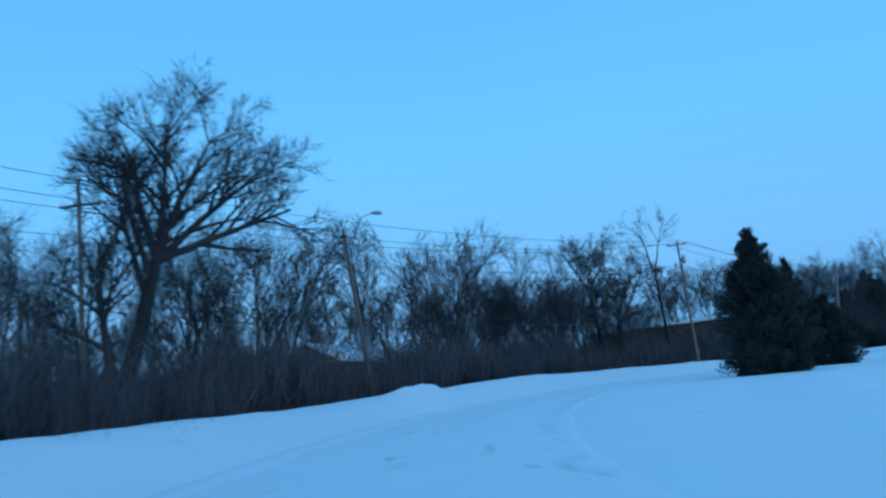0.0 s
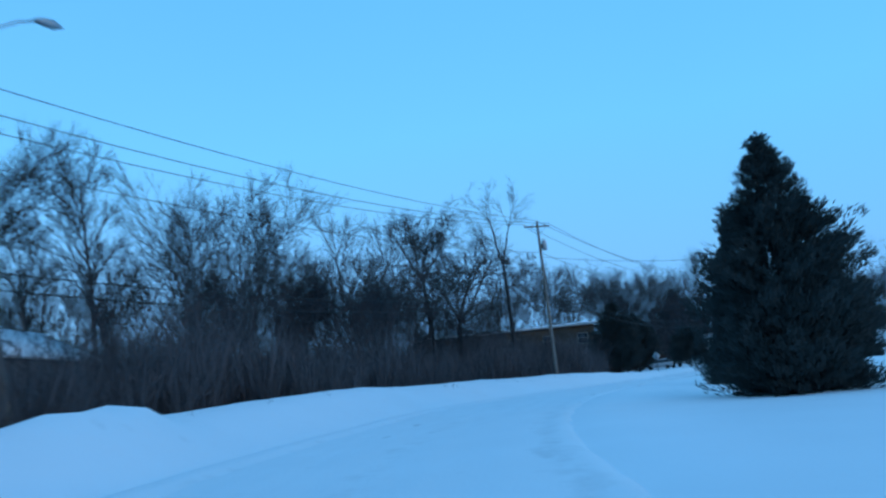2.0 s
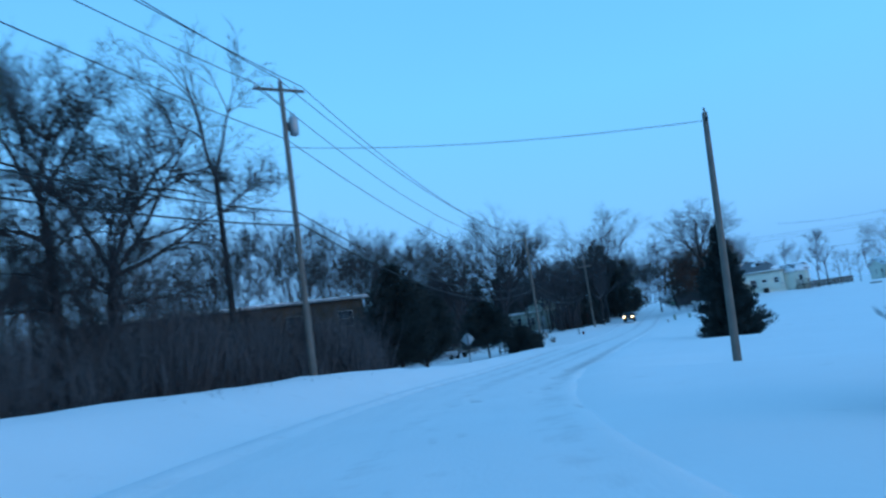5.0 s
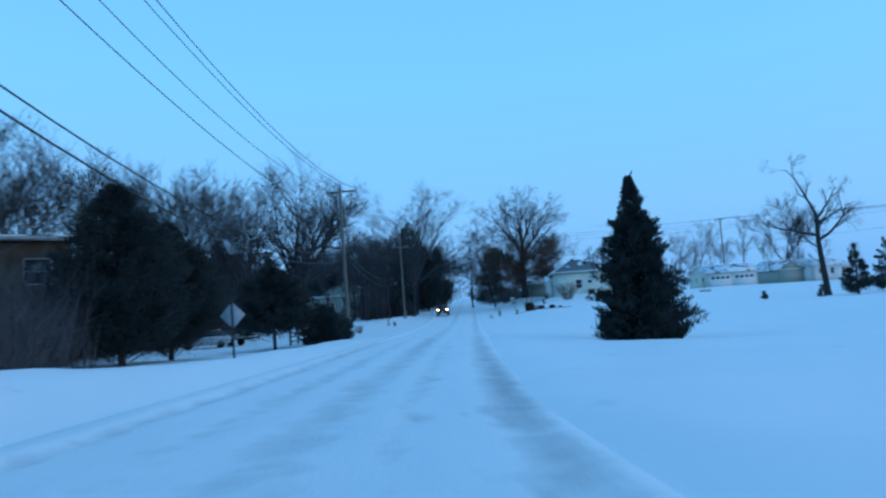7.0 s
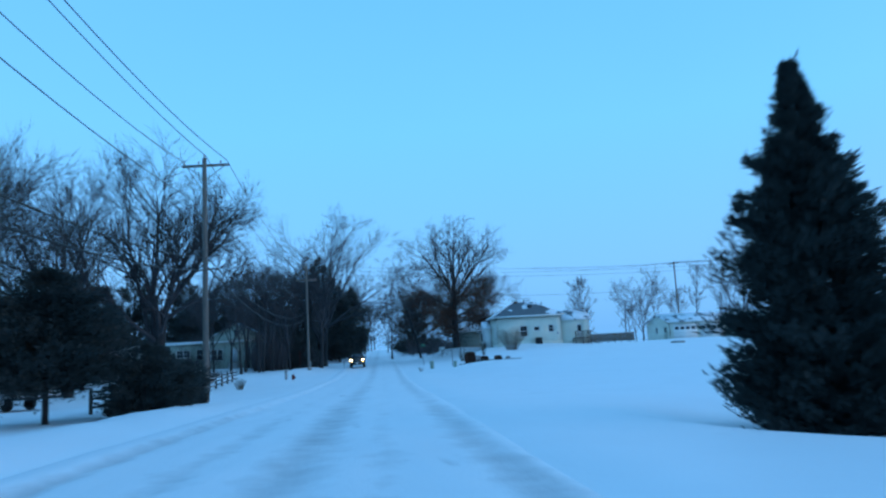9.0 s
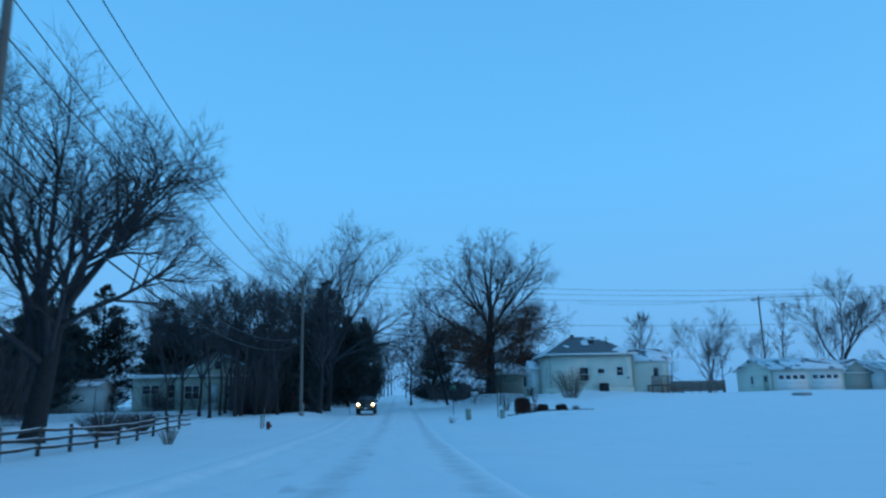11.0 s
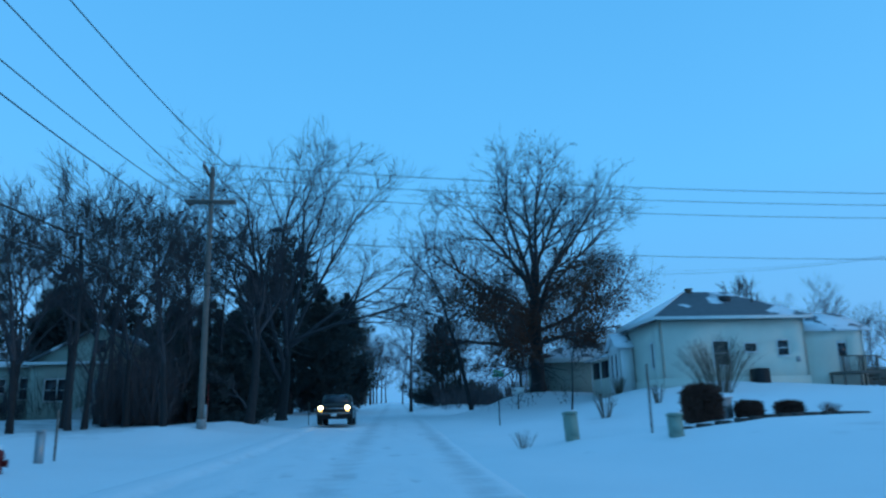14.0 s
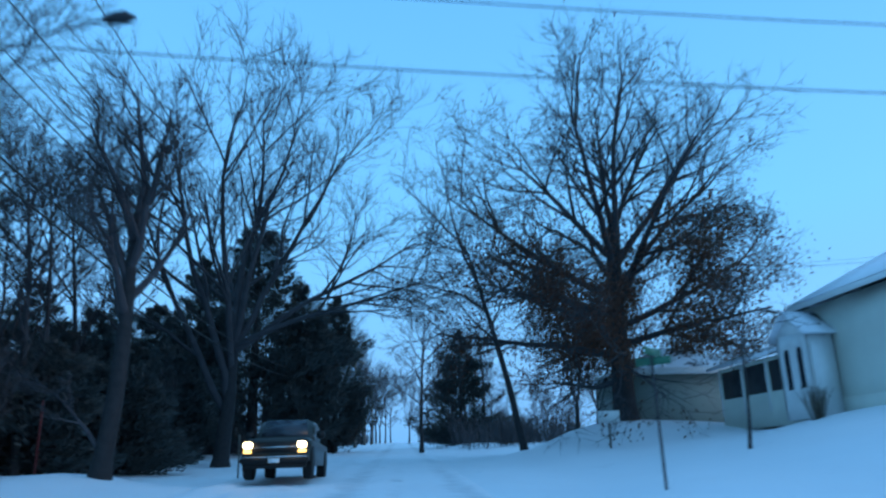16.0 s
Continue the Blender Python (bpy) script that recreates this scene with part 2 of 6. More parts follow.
# ---- helpers for meshes ----
class Build:
    """Collects vertices and faces of one mesh."""

    def __init__(self):
        self.v, self.f, self.t, self.n = [], [], [], 0

    def put(self, v, f):
        v = np.asarray(v, dtype=float).reshape(-1, 3)
        self.v.append(v)
        self.f.extend([tuple(int(i) + self.n for i in q) for q in f])
        self.n += len(v)

    def put_tris(self, v, f):
        self.v.append(v)
        self.t.append(f + self.n)
        self.n += len(v)

    def box(self, lo, hi, m=None):
        x0, y0, z0 = lo
        x1, y1, z1 = hi
        v = np.array([(x0, y0, z0), (x1, y0, z0), (x1, y1, z0), (x0, y1, z0), (x0, y0, z1), (x1, y0, z1), (x1, y1, z1), (x0, y1, z1)])
        if m is not None:
            v = np.array([m @ Vector(p) for p in v])
        self.put(v, [(0, 3, 2, 1), (4, 5, 6, 7), (0, 1, 5, 4), (1, 2, 6, 5), (2, 3, 7, 6), (3, 0, 4, 7)])
        return self

    def tube(self, pts, rads, k=6, caps=True):
        pts = np.asarray(pts, dtype=float)
        n = len(pts)
        tan = np.gradient(pts, axis=0)
        tan /= np.linalg.norm(tan, axis=1)[:, None] + 1e-9
        ref = np.array([0.37, 0.81, 0.45]) if abs(tan[0] @ np.array([0.37, 0.81, 0.45])) < 0.9 else np.array([1.0, 0, 0])
        a = np.cross(tan, ref)
        a /= np.linalg.norm(a, axis=1)[:, None] + 1e-9
        b = np.cross(tan, a)
        th = np.arange(k) * 2 * math.pi / k
        ring = (a[:, None, :] * np.cos(th)[None, :, None] + b[:, None, :] * np.sin(th)[None, :, None]) * np.asarray(rads, dtype=float)[:, None, None]
        v = (pts[:, None, :] + ring).reshape(-1, 3)
        f = [(i * k + j, i * k + (j + 1) % k, (i + 1) * k + (j + 1) % k, (i + 1) * k + j) for i in range(n - 1) for j in range(k)]
        if caps:
            f += [tuple(range(k))[::-1], tuple((n - 1) * k + j for j in range(k))]
        self.put(v, f)
        return self

    def spikes(self, start, end, rad):
        """Many thin three-sided twigs."""
        start, end = np.asarray(start, dtype=float), np.asarray(end, dtype=float)
        n = len(start)
        if not n:
            return self
        d = end - start
        d /= np.linalg.norm(d, axis=1)[:, None] + 1e-9
        a = np.cross(d, np.array([0.3, 0.5, 0.81]))
        a /= np.linalg.norm(a, axis=1)[:, None] + 1e-9
        b = np.cross(d, a)
        r = np.broadcast_to(np.asarray(rad, dtype=float), (n,))[:, None]
        v = np.stack([start + a * r, start + (-0.5 * a + 0.866 * b) * r, start + (-0.5 * a - 0.866 * b) * r, end], axis=1).reshape(-1, 3)
        i = np.arange(n)[:, None] * 4
        self.put_tris(v, np.concatenate([i + [0, 1, 3], i + [1, 2, 3], i + [2, 0, 3]]))
        return self

    def scale(self, k):
        self.v = [p * k for p in self.v]
        return self

    def blades(self, start, end, width, fold=None):
        """Many small leaves or needle sprays: a folded diamond each."""
        start, end = np.asarray(start, dtype=float), np.asarray(end, dtype=float)
        n = len(start)
        if not n:
            return self
        d = end - start
        rnd = np.random.normal(size=(n, 3))
        a = np.cross(d, rnd)
        a /= np.linalg.norm(a, axis=1)[:, None] + 1e-9
        w = np.broadcast_to(np.asarray(width, dtype=float), (n,))[:, None]
        mid = start + 0.45 * d
        lift = np.cross(d, a) * 0.12 if fold is None else np.cross(d, a) / (np.linalg.norm(d, axis=1)[:, None] + 1e-9) * w * fold
        v = np.stack([start, mid + a * w + lift, end, mid - a * w + lift], axis=1).reshape(-1, 3)
        i = np.arange(n)[:, None] * 4
        self.put_tris(v, np.concatenate([i + [0, 1, 2], i + [0, 2, 3]]))
        return self

    def lathe(self, prof, k=12, at=(0, 0, 0)):
        """A turned body round the z axis, from (radius, height) pairs."""
        return self.tube([(at[0], at[1], at[2] + z) for r, z in prof], [r for r, z in prof], k)

    def mesh(self, name, material, smooth=False):
        me = bpy.data.meshes.new(name)
        v = np.concatenate(self.v) if self.v else np.zeros((0, 3))
        tris = np.concatenate(self.t).ravel() if self.t else np.zeros(0, dtype=int)
        sizes = [len(q) for q in self.f] + [3] * (len(tris) // 3)
        index = np.concatenate([np.array([i for q in self.f for i in q], dtype=np.int32), tris.astype(np.int32)])
        me.vertices.add(len(v))
        me.vertices.foreach_set("co", v.ravel())
        me.loops.add(len(index))
        me.loops.foreach_set("vertex_index", index)
        me.polygons.add(len(sizes))
        me.polygons.foreach_set("loop_start", np.concatenate([[0], np.cumsum(sizes)[:-1]]).astype(np.int32))
        me.validate()
        me.materials.append(material)
        if smooth:
            me.polygons.foreach_set("use_smooth", [True] * len(me.polygons))
        me.update()
        return me


def part(name, b, material, parent=None, label="", smooth=False, at=None):
    ob = new(name, b.mesh(name, material, smooth))
    if parent is not None:
        ob.parent = parent
    if at is not None:
        ob.matrix_basis = at
    if label:
        tagged(ob, label)
    return ob


def thing(name, m, label, category, group="", kind=""):
    ob = new(name)
    ob.matrix_basis = m
    return tagged(ob, label, category, group, kind)


def bevelled(lo, hi, r=0.02):
    """A box with rounded edges, as a Build."""
    bm = bmesh.new()
    bmesh.ops.create_cube(bm, size=1)
    for v in bm.verts:
        v.co = Vector([lo[i] + (v.co[i] + 0.5) * (hi[i] - lo[i]) for i in range(3)])
    bmesh.ops.bevel(bm, geom=list(bm.edges), offset=r, segments=2, affect="EDGES")
    b = Build()
    bm.verts.index_update()
    b.put([v.co[:] for v in bm.verts], [[v.index for v in f.verts] for f in bm.faces])
    bm.free()
    return b


# ---- lie of the land ----
# the line that is driven, with the road's height: x, y, z
LINE = np.array([(-60, -66, 0.1), (-28, -33, 0.15), (1.9, -2.4, 0.23), (9.6, 5.8, 0.31), (17.9, 12.8, 0.43), (27.2, 18.6, 0.48), (37.1, 23.1, 0.43), (47.3, 26.2, 0.43), (60, 28.6, 0.2),
                 (74.2, 29.4, 0.0), (90.5, 28.2, -0.15), (118, 25.2, -0.22), (135, 23.4, -0.28), (151, 21.7, -0.2), (167, 19.9, 0.02), (200, 16.4, 1.1), (240, 12.2, 2.4), (300, 5.9, 4.3), (420, -6.7, 7.5)])
# heights of the ground beside it
SPOT = np.array([(6, 16, 1.42), (28.4, 32.8, 1.63), (40, 35.5, 1.6), (53, 38.0, 1.55), (78, 38.9, 1.4), (0, 40, 0.4), (22, 52, 0.3), (50, 60, 0.6), (90, 55, 1.2), (46.3, 16.4, 0.1), (58, 19.8, -0.25),
                 (77.4, 21.5, -0.5), (106, 16.3, -0.9), (30, 0, -0.2), (97.3, 35.3, 0.2), (120, 37.5, -0.3), (129.3, 33.0, -0.13), (164.4, 29.2, 0.17), (167, 34.8, 0.3), (182.6, 27.5, 1.16), (190, 26, 1.42),
                 (205, 42, 1.8), (144.7, -17.6, 0.2), (166.5, 15, 0.64), (166, 8.8, 0.93), (181, 2, 2.0), (187, -1, 2.9)])
SPOT_B = np.array([(180.7, 13.4, 1.0), (187, -25, 2.3), (203.7, 4.4, 3.05), (200, 10.7, 1.96), (235, 7, 3.0), (225, 30, 2.2), (140, -60, 1.0), (240, -60, 3.0), (140, 80, 1.0), (0, -60, 0.0), (250, 70, 3.0), (350, 60, 5.0), (350, -60, 5.0)])


def line_dense():
    p = np.concatenate([LINE[:1] * 2 - LINE[1:2], LINE, LINE[-1:] * 2 - LINE[-2:-1]])
    out = []
    for i in range(1, len(p) - 2):
        seg = max(2, int(np.linalg.norm(p[i + 1] - p[i]) / 0.8))
        for t in np.arange(seg) / seg:
            out.append(0.5 * (2 * p[i] + (p[i + 1] - p[i - 1]) * t + (2 * p[i - 1] - 5 * p[i] + 4 * p[i + 1] - p[i + 2]) * t * t + (3 * p[i] - p[i - 1] - 3 * p[i + 1] + p[i + 2]) * t ** 3))
    return np.array(out)


DENSE = line_dense()
TAN = np.gradient(DENSE[:, :2], axis=0)
TAN /= np.linalg.norm(TAN, axis=1)[:, None]
LEFT = np.stack([-TAN[:, 1], TAN[:, 0]], axis=1)


def beside(x, y):
    """Offset to the left of the driven line, and the road's height there."""
    x, y = np.atleast_1d(np.asarray(x, dtype=float)), np.atleast_1d(np.asarray(y, dtype=float))
    d, z = np.zeros(x.shape), np.zeros(x.shape)
    for s in range(0, x.size, 4000):
        q = np.stack([x.flat[s:s + 4000], y.flat[s:s + 4000]], axis=1)
        dd = ((q[:, None, :] - DENSE[None, :, :2]) ** 2).sum(2)
        i = dd.argmin(1)
        side = ((q - DENSE[i, :2]) * LEFT[i]).sum(1)
        d.flat[s:s + 4000] = np.sqrt(dd[np.arange(len(q)), i]) * np.where(side >= 0, 1, -1)
        z.flat[s:s + 4000] = DENSE[i, 2]
    return d, z


ROAD_MID, ROAD_HALF = 1.7, 4.0
# the snowbank's crest along x: its height and its offset from the driven line
CREST = np.array([(-40, 1.5, 9.3), (5, 1.58, 9.3), (24, 1.58, 9.3), (34, 1.72, 9.3), (41, 1.77, 9.3), (47, 1.84, 9.3), (52, 1.72, 9.3), (57, 1.57, 9.3), (63, 1.47, 9.3), (70, 1.34, 9.3), (77, 1.28, 9.3),
                  (83, 0.95, 8.6), (90, 0.55, 7.6), (98, 0.28, 7.2), (106, 0.18, 7.2), (121, 0.06, 7.2), (135, -0.08, 7.2)])


def land(x, y):
    """Height of the ground."""
    x, y = np.atleast_1d(np.asarray(x, dtype=float)), np.atleast_1d(np.asarray(y, dtype=float))
    spots = np.concatenate([SPOT, SPOT_B])
    num, den = np.zeros(x.shape), np.zeros(x.shape)
    for px, py, pz in spots:
        w = 1.0 / (((x - px) ** 2 + (y - py) ** 2 + 4.0) ** 1.6)
        num, den = num + w * pz, den + w
    d, zr = beside(x, y)
    off = np.maximum(np.abs(d - ROAD_MID) - ROAD_HALF, 0)
    wr = 2.0 / ((off ** 2 + 0.8) ** 1.6)
    z = (num + wr * zr) / (den + wr)
    z = np.where(off <= 0, zr, z)
    # the snowbank on the outer side of the bend
    top, crest = np.interp(x, CREST[:, 0], CREST[:, 1]), np.interp(x, CREST[:, 0], CREST[:, 2])
    rise = np.clip((d - 5.6) / (crest - 5.6), 0, 1)
    fall = np.clip((d - crest - 0.7) / 4.0, 0, 1)
    bank = zr + (top - zr) * rise * rise * (3 - 2 * rise) - np.interp(x, (80, 92), (1.1, 0.5)) * fall * fall * (3 - 2 * fall)
    share = np.clip((132 - x) / 14, 0, 1) * np.clip((d - 5.6) / 0.5, 0, 1) * np.clip((26 - d) / 8, 0, 1) * np.where(d > crest + 2, np.clip((98 - x) / 12, 0, 1), 1.0)
    z = z * (1 - share) + bank * share
    for bx, by, h, rx, ry, turn in ((27.4, 27.3, 0.8, 3.4, 0.9, 0.5), (73.8, 51.0, 1.0, 4.0, 3.0, 0.3)):
        u, v = (x - bx) * math.cos(turn) + (y - by) * math.sin(turn), -(x - bx) * math.sin(turn) + (y - by) * math.cos(turn)
        z = z + h * np.exp(-(u / rx) ** 4 - (v / ry) ** 2)
    ledge = np.exp(-((np.abs(d - ROAD_MID) - ROAD_HALF - 0.7) / 0.5) ** 2)
    return z + 0.07 * ledge + 0.05 * np.sin(x * 0.31 + 1.3 * np.sin(y * 0.23)) * np.minimum(off / 4, 1)


def on_land(x, y, dz=0.0, rz=0.0):
    return pose(x, y, float(land(x, y)[0]) + dz, 0, 0, rz)


def axis_of(fine_lo, fine_hi, step, far):
    a = list(np.arange(fine_lo, fine_hi + 0.01, step))
    s, v = step, fine_hi
    while v < far[1]:
        s *= 1.5
        v += s
        a.append(v)
    s, v = step, fine_lo
    while v > far[0]:
        s *= 1.5
        v -= s
        a.insert(0, v)
    return np.array(a)


def build_ground():
    xs, ys = axis_of(-30, 250, 1.0, (-2500, 3000)), axis_of(-40, 66, 1.0, (-2500, 2500))
    X, Y = np.meshgrid(xs, ys)
    z = land(X.ravel(), Y.ravel())
    d, zr = beside(X.ravel(), Y.ravel())
    under = np.clip((ROAD_HALF - 0.2 - np.abs(d - ROAD_MID)) / 0.8, 0, 1)
    z = z - 0.25 * under
    z = z + np.array([0.05 * noise.noise((x * 0.5, y * 0.5, 0)) + 0.02 * noise.noise((x * 1.7, y * 1.7, 3)) for x, y in zip(X.ravel(), Y.ravel())])
    me = bpy.data.meshes.new("ground")
    nx, ny = len(xs), len(ys)
    i = (np.arange(ny - 1)[:, None] * nx + np.arange(nx - 1)[None, :]).ravel()
    me.from_pydata(np.stack([X.ravel(), Y.ravel(), z], axis=1).tolist(), [], np.stack([i, i + 1, i + 1 + nx, i + nx], axis=1).tolist())
    at = me.attributes.new("litter", "FLOAT", "POINT")
    x, y = X.ravel(), Y.ravel()
    wood = np.clip((d - 10.5) / 2.0, 0, 1) * np.clip((96 - x) / 8, 0, 1) * np.clip((x + 40) / 20, 0, 1) * 0.9
    wood = wood * np.clip((np.hypot(x - 73, y - 50) - 4.0) / 3.0, 0, 1)
    grove = np.clip((d - 8.5) / 4.0, 0, 1) * np.clip((x - 176) / 8, 0, 1) * np.clip((260 - x) / 20, 0, 1) * 0.35
    at.data.foreach_set("value", np.maximum(wood, grove))
    me.polygons.foreach_set("use_smooth", [True] * len(me.polygons))
    me.materials.append(M_GROUND)
    return tagged(new("ground", me), "snow-covered ground with leaf litter showing under the thicket", "ground", kind="structure")


def build_road():
    lat = np.linspace(ROAD_MID - ROAD_HALF, ROAD_MID + ROAD_HALF, 49)
    v, tr = [], []
    rows = DENSE[6:-6]
    # wheel ruts, and last the plowed ledge's shade painted in slush colour: offset to the left of the driven line, half
    # width, strength
    ruts_and_shade = ((1.35, 0.6, 0.52), (-1.5, 0.45, 0.60), (0.1, 0.35, 0.24), (2.9, 0.4, 0.30), (4.55, 0.22, 0.55))
    for k, p in enumerate(rows):
        n = LEFT[6 + k]
        wob = 0.22 * noise.noise((k * 0.025, 0.0, 5.0))
        for l in lat:
            x, y = p[0] + n[0] * l, p[1] + n[1] * l
            e = abs(l - ROAD_MID) / ROAD_HALF
            t = 0.0
            for c, w, s in ruts_and_shade:
                grow_in = min(1.0, max(0.30, (p[0] - 62) / 22))
                patch = 0.8 + 0.45 * noise.noise((k * 0.025, c * 3.0, 1.0)) + 0.2 * noise.noise((x * 0.8, y * 0.8, 3.0))
                t = max(t, s * grow_in * min(1.0, max(0.3 if c > 4 else 0.62, (126 - p[0]) / 16)) * patch * math.exp(-((l - c - wob) / w) ** 2))
            blob = noise.noise((x * 0.55, y * 0.55, 7.0)) + 0.8 * noise.noise((x * 2.6, y * 2.6, 9.0))
            t = max(t, 0.42 * min(1.0, max(0.0, (blob - 0.62) / 0.25)) * (1.0 if abs(l) < 3 else 0.4))
            slush = 0.05 * noise.noise((x * 1.1, y * 1.1, 0)) + 0.03 * noise.noise((x * 3.1, y * 3.1, 2))
            berm = 0.09 * min(1.0, max(0.0, (l - 4.5) / 0.25))
            z = p[2] + 0.03 + berm - 0.10 * max(t, 0) + slush * (1 - e ** 4) + (0.02 - 0.22 * max(0, (e - 0.88) / 0.12) ** 2)
            v.append((x, y, z))
            tr.append(max(0.0, t))
    n = len(lat)
    f = [(a * n + b, (a + 1) * n + b, (a + 1) * n + b + 1, a * n + b + 1) for a in range(len(rows) - 1) for b in range(n - 1)]
    me = bpy.data.meshes.new("road")
    me.from_pydata(v, [], f)
    me.attributes.new("track_and_shade", "FLOAT", "POINT").data.foreach_set("value", tr)
    me.polygons.foreach_set("use_smooth", [True] * len(me.polygons))
    me.materials.append(M_ROAD)
    return tagged(new("road", me), "snow-packed road with grey slushy wheel tracks and a painted ledge shade line", "road", kind="structure")


build_ground()
build_road()


# ---- trees ----
def bare_tree_parts(seed, h, r0, spread, start=0.3, n1=11, n2=7, n3=6, twigs=5, leaders=1, lean=(0.0, 0.0), up=0.25, crook=0.12, leaves=0, twig_r=0.016, fan=(12, 34), fork_angle=(20, 48), reach=1.0, limbs=(), limb_r=0.62, leaf_band=None):
    """A leafless broadleaf tree of that height: trunk, and limbs down to the twigs. Returns Builds (trunk, crown, leaves)."""
    rn = random.Random(seed)
    trunk, crown, leaf = Build(), Build(), Build()
    tw_a, tw_b, tw_r, spots = [], [], [], []

    def vec():
        return np.array([rn.gauss(0, 1), rn.gauss(0, 1), rn.gauss(0, 1)])

    def run(p, d, length, n, wob, rise):
        pts = [np.array(p, dtype=float)]
        d = np.array(d, dtype=float)
        for _ in range(n):
            d = d + vec() * wob
            d[2] += rise / n
            d /= np.linalg.norm(d)
            pts.append(pts[-1] + d * length / n)
        return pts

    def side(d, angle):
        a = np.cross(d, vec())
        a /= np.linalg.norm(a) + 1e-9
        return d * math.cos(angle) + a * math.sin(angle)

    def limb(p, d, length, r, level):
        if level == 4:
            return
        n = (8, 6, 3, 2)[level]
        pts = run(p, d, length, n, crook * (1.0, 1.05, 1.15, 1.2)[level], up if level < 3 else up * 0.5)
        rads = [r * (1 - 0.82 * i / n) for i in range(n + 1)]
        crown.tube(pts, rads, (7, 5, 4, 3)[level], False)
        count = (n1, n2, n3, twigs)[level]
        if leaves:
            spots.extend(pts[1:] if level else pts[1:] * 3)
        for _ in range(count):
            t = 0.22 + 0.78 * rn.random() ** 0.8
            i = min(int(t * n), n - 1)
            q = pts[i] + (pts[i + 1] - pts[i]) * (t * n - i)
            dd = pts[i + 1] - pts[i]
            dd /= np.linalg.norm(dd)
            c = side(dd, radians(rn.uniform(*fork_angle)))
            if level < 3 and level + 1 < 4 and not (level == 2):
                limb(q, c, length * rn.uniform(0.38, 0.62) * (1.1 - 0.4 * t), max(r * (1 - 0.75 * t) * 0.68, twig_r), level + 1)
            elif level == 2:
                limb(q, c, length * rn.uniform(0.45, 0.75), max(r * 0.4, twig_r), 3)
            else:
                ln = length * rn.uniform(0.4, 0.9)
                tw_a.append(q)
                tw_b.append(q + c * ln + np.array([0, 0, ln * 0.12]))
                tw_r.append(twig_r * rn.uniform(0.6, 1.0))

    ln = np.array([lean[0], lean[1], 1.0])
    ln /= np.linalg.norm(ln)
    if limbs:
        n = 10
        pts = run((0, 0, -0.3), ln, h * start + 0.3, n, crook * 0.3, 0.05)
        rads = [r0 * (1.35 if i == 0 else 1.0 - 0.045 * i) for i in range(n + 1)]
        trunk.tube(pts, rads, 9, False)
        most = max(q[2] for q in limbs)
        for az, tilt, length, f in limbs:
            i = min(int(f * n), n - 1)
            q = pts[i] + (pts[i + 1] - pts[i]) * (f * n - i)
            a, b = radians(az), radians(tilt)
            d = np.array([math.cos(a) * math.sin(b), math.sin(a) * math.sin(b), math.cos(b)])
            limb(q - 0.1 * d, d, length, min(r0 * limb_r * length / most, rads[i] * 0.8), 0)
    elif leaders == 1:
        n = 12
        pts = run((0, 0, -0.3), ln, h * 0.93, n, crook * 0.35, 0.1)
        rads = [r0 * (1.25 if i == 0 else 1) * (1 - 0.9 * (i / n) ** 0.9) + 0.01 for i in range(n + 1)]
        cut = max(2, int(n * start) + 1)
        trunk.tube(pts[:cut + 1], rads[:cut + 1], 9, False)
        crown.tube(pts[cut:], rads[cut:], 7, False)
        for k in range(n1):
            t = start + (0.97 - start) * (k + rn.random()) / n1
            i = min(int(t * n), n - 1)
            q = pts[i] + (pts[i + 1] - pts[i]) * (t * n - i)
            az = k * 2.4 + rn.uniform(-0.5, 0.5)
            ang = radians(rn.uniform(48, 78) * (1.05 - 0.62 * t))
            d = np.array([math.cos(az) * math.sin(ang), math.sin(az) * math.sin(ang), math.cos(ang)])
            prof = math.sin(math.pi * (0.22 + 0.68 * (t - start) / (1 - start)))
            limb(q, d, spread * (0.45 + 0.65 * prof) * rn.uniform(0.8, 1.15), r0 * 0.5 * (1.1 - 0.8 * t), 1)
    else:
        fork = h * start
        n = 6
        pts = run((0, 0, -0.3), ln, fork + 0.3, n, crook * 0.3, 0.1)
        trunk.tube(pts, [r0 * (1.3 if i == 0 else 1.0 - 0.05 * i) for i in range(n + 1)], 9, False)
        for k in range(leaders):
            az = k * 2 * math.pi / leaders + rn.uniform(-0.4, 0.4)
            ang = radians(rn.uniform(*fan))
            d = np.array([math.cos(az) * math.sin(ang), math.sin(az) * math.sin(ang), math.cos(ang)]) + (ln - np.array([0, 0, 1]))
            d /= np.linalg.norm(d)
            limb(pts[-1] - 0.1 * d, d, (h - fork) * reach * rn.uniform(0.88, 1.08), r0 * (1.5 / leaders) ** 0.5 * 0.8, 0)
    crown.spikes(tw_a, tw_b, tw_r)
    full = 1.2 * h / max(p[2] for p in tw_b)
    if full < 1:
        for b in (trunk, crown):
            b.scale(full)
        spots = [p * full for p in spots]
    if leaves:
        # dry leaves cling to the inner limbs of the lower crown
        top = max(p[2] for p in spots)
        held = [p for p in spots if leaf_band[0] < p[2] < leaf_band[1] - 0.25 * math.hypot(p[0], p[1]) + rn.uniform(-1.5, 1.5) and math.hypot(p[0], p[1]) < leaf_band[2] * rn.uniform(0.5, 1.1)] 
        held += rn.sample(spots, len(held) // 25)
        lf_a = np.array([held[rn.randrange(len(held))] + vec() * np.array([0.5, 0.5, 0.4]) for _ in range(leaves * 1000)])
        leaf.blades(lf_a, lf_a + np.array([vec() * 0.08 + np.array([0, 0, -0.09]) for _ in lf_a]), 0.045)
    return trunk, crown, leaf


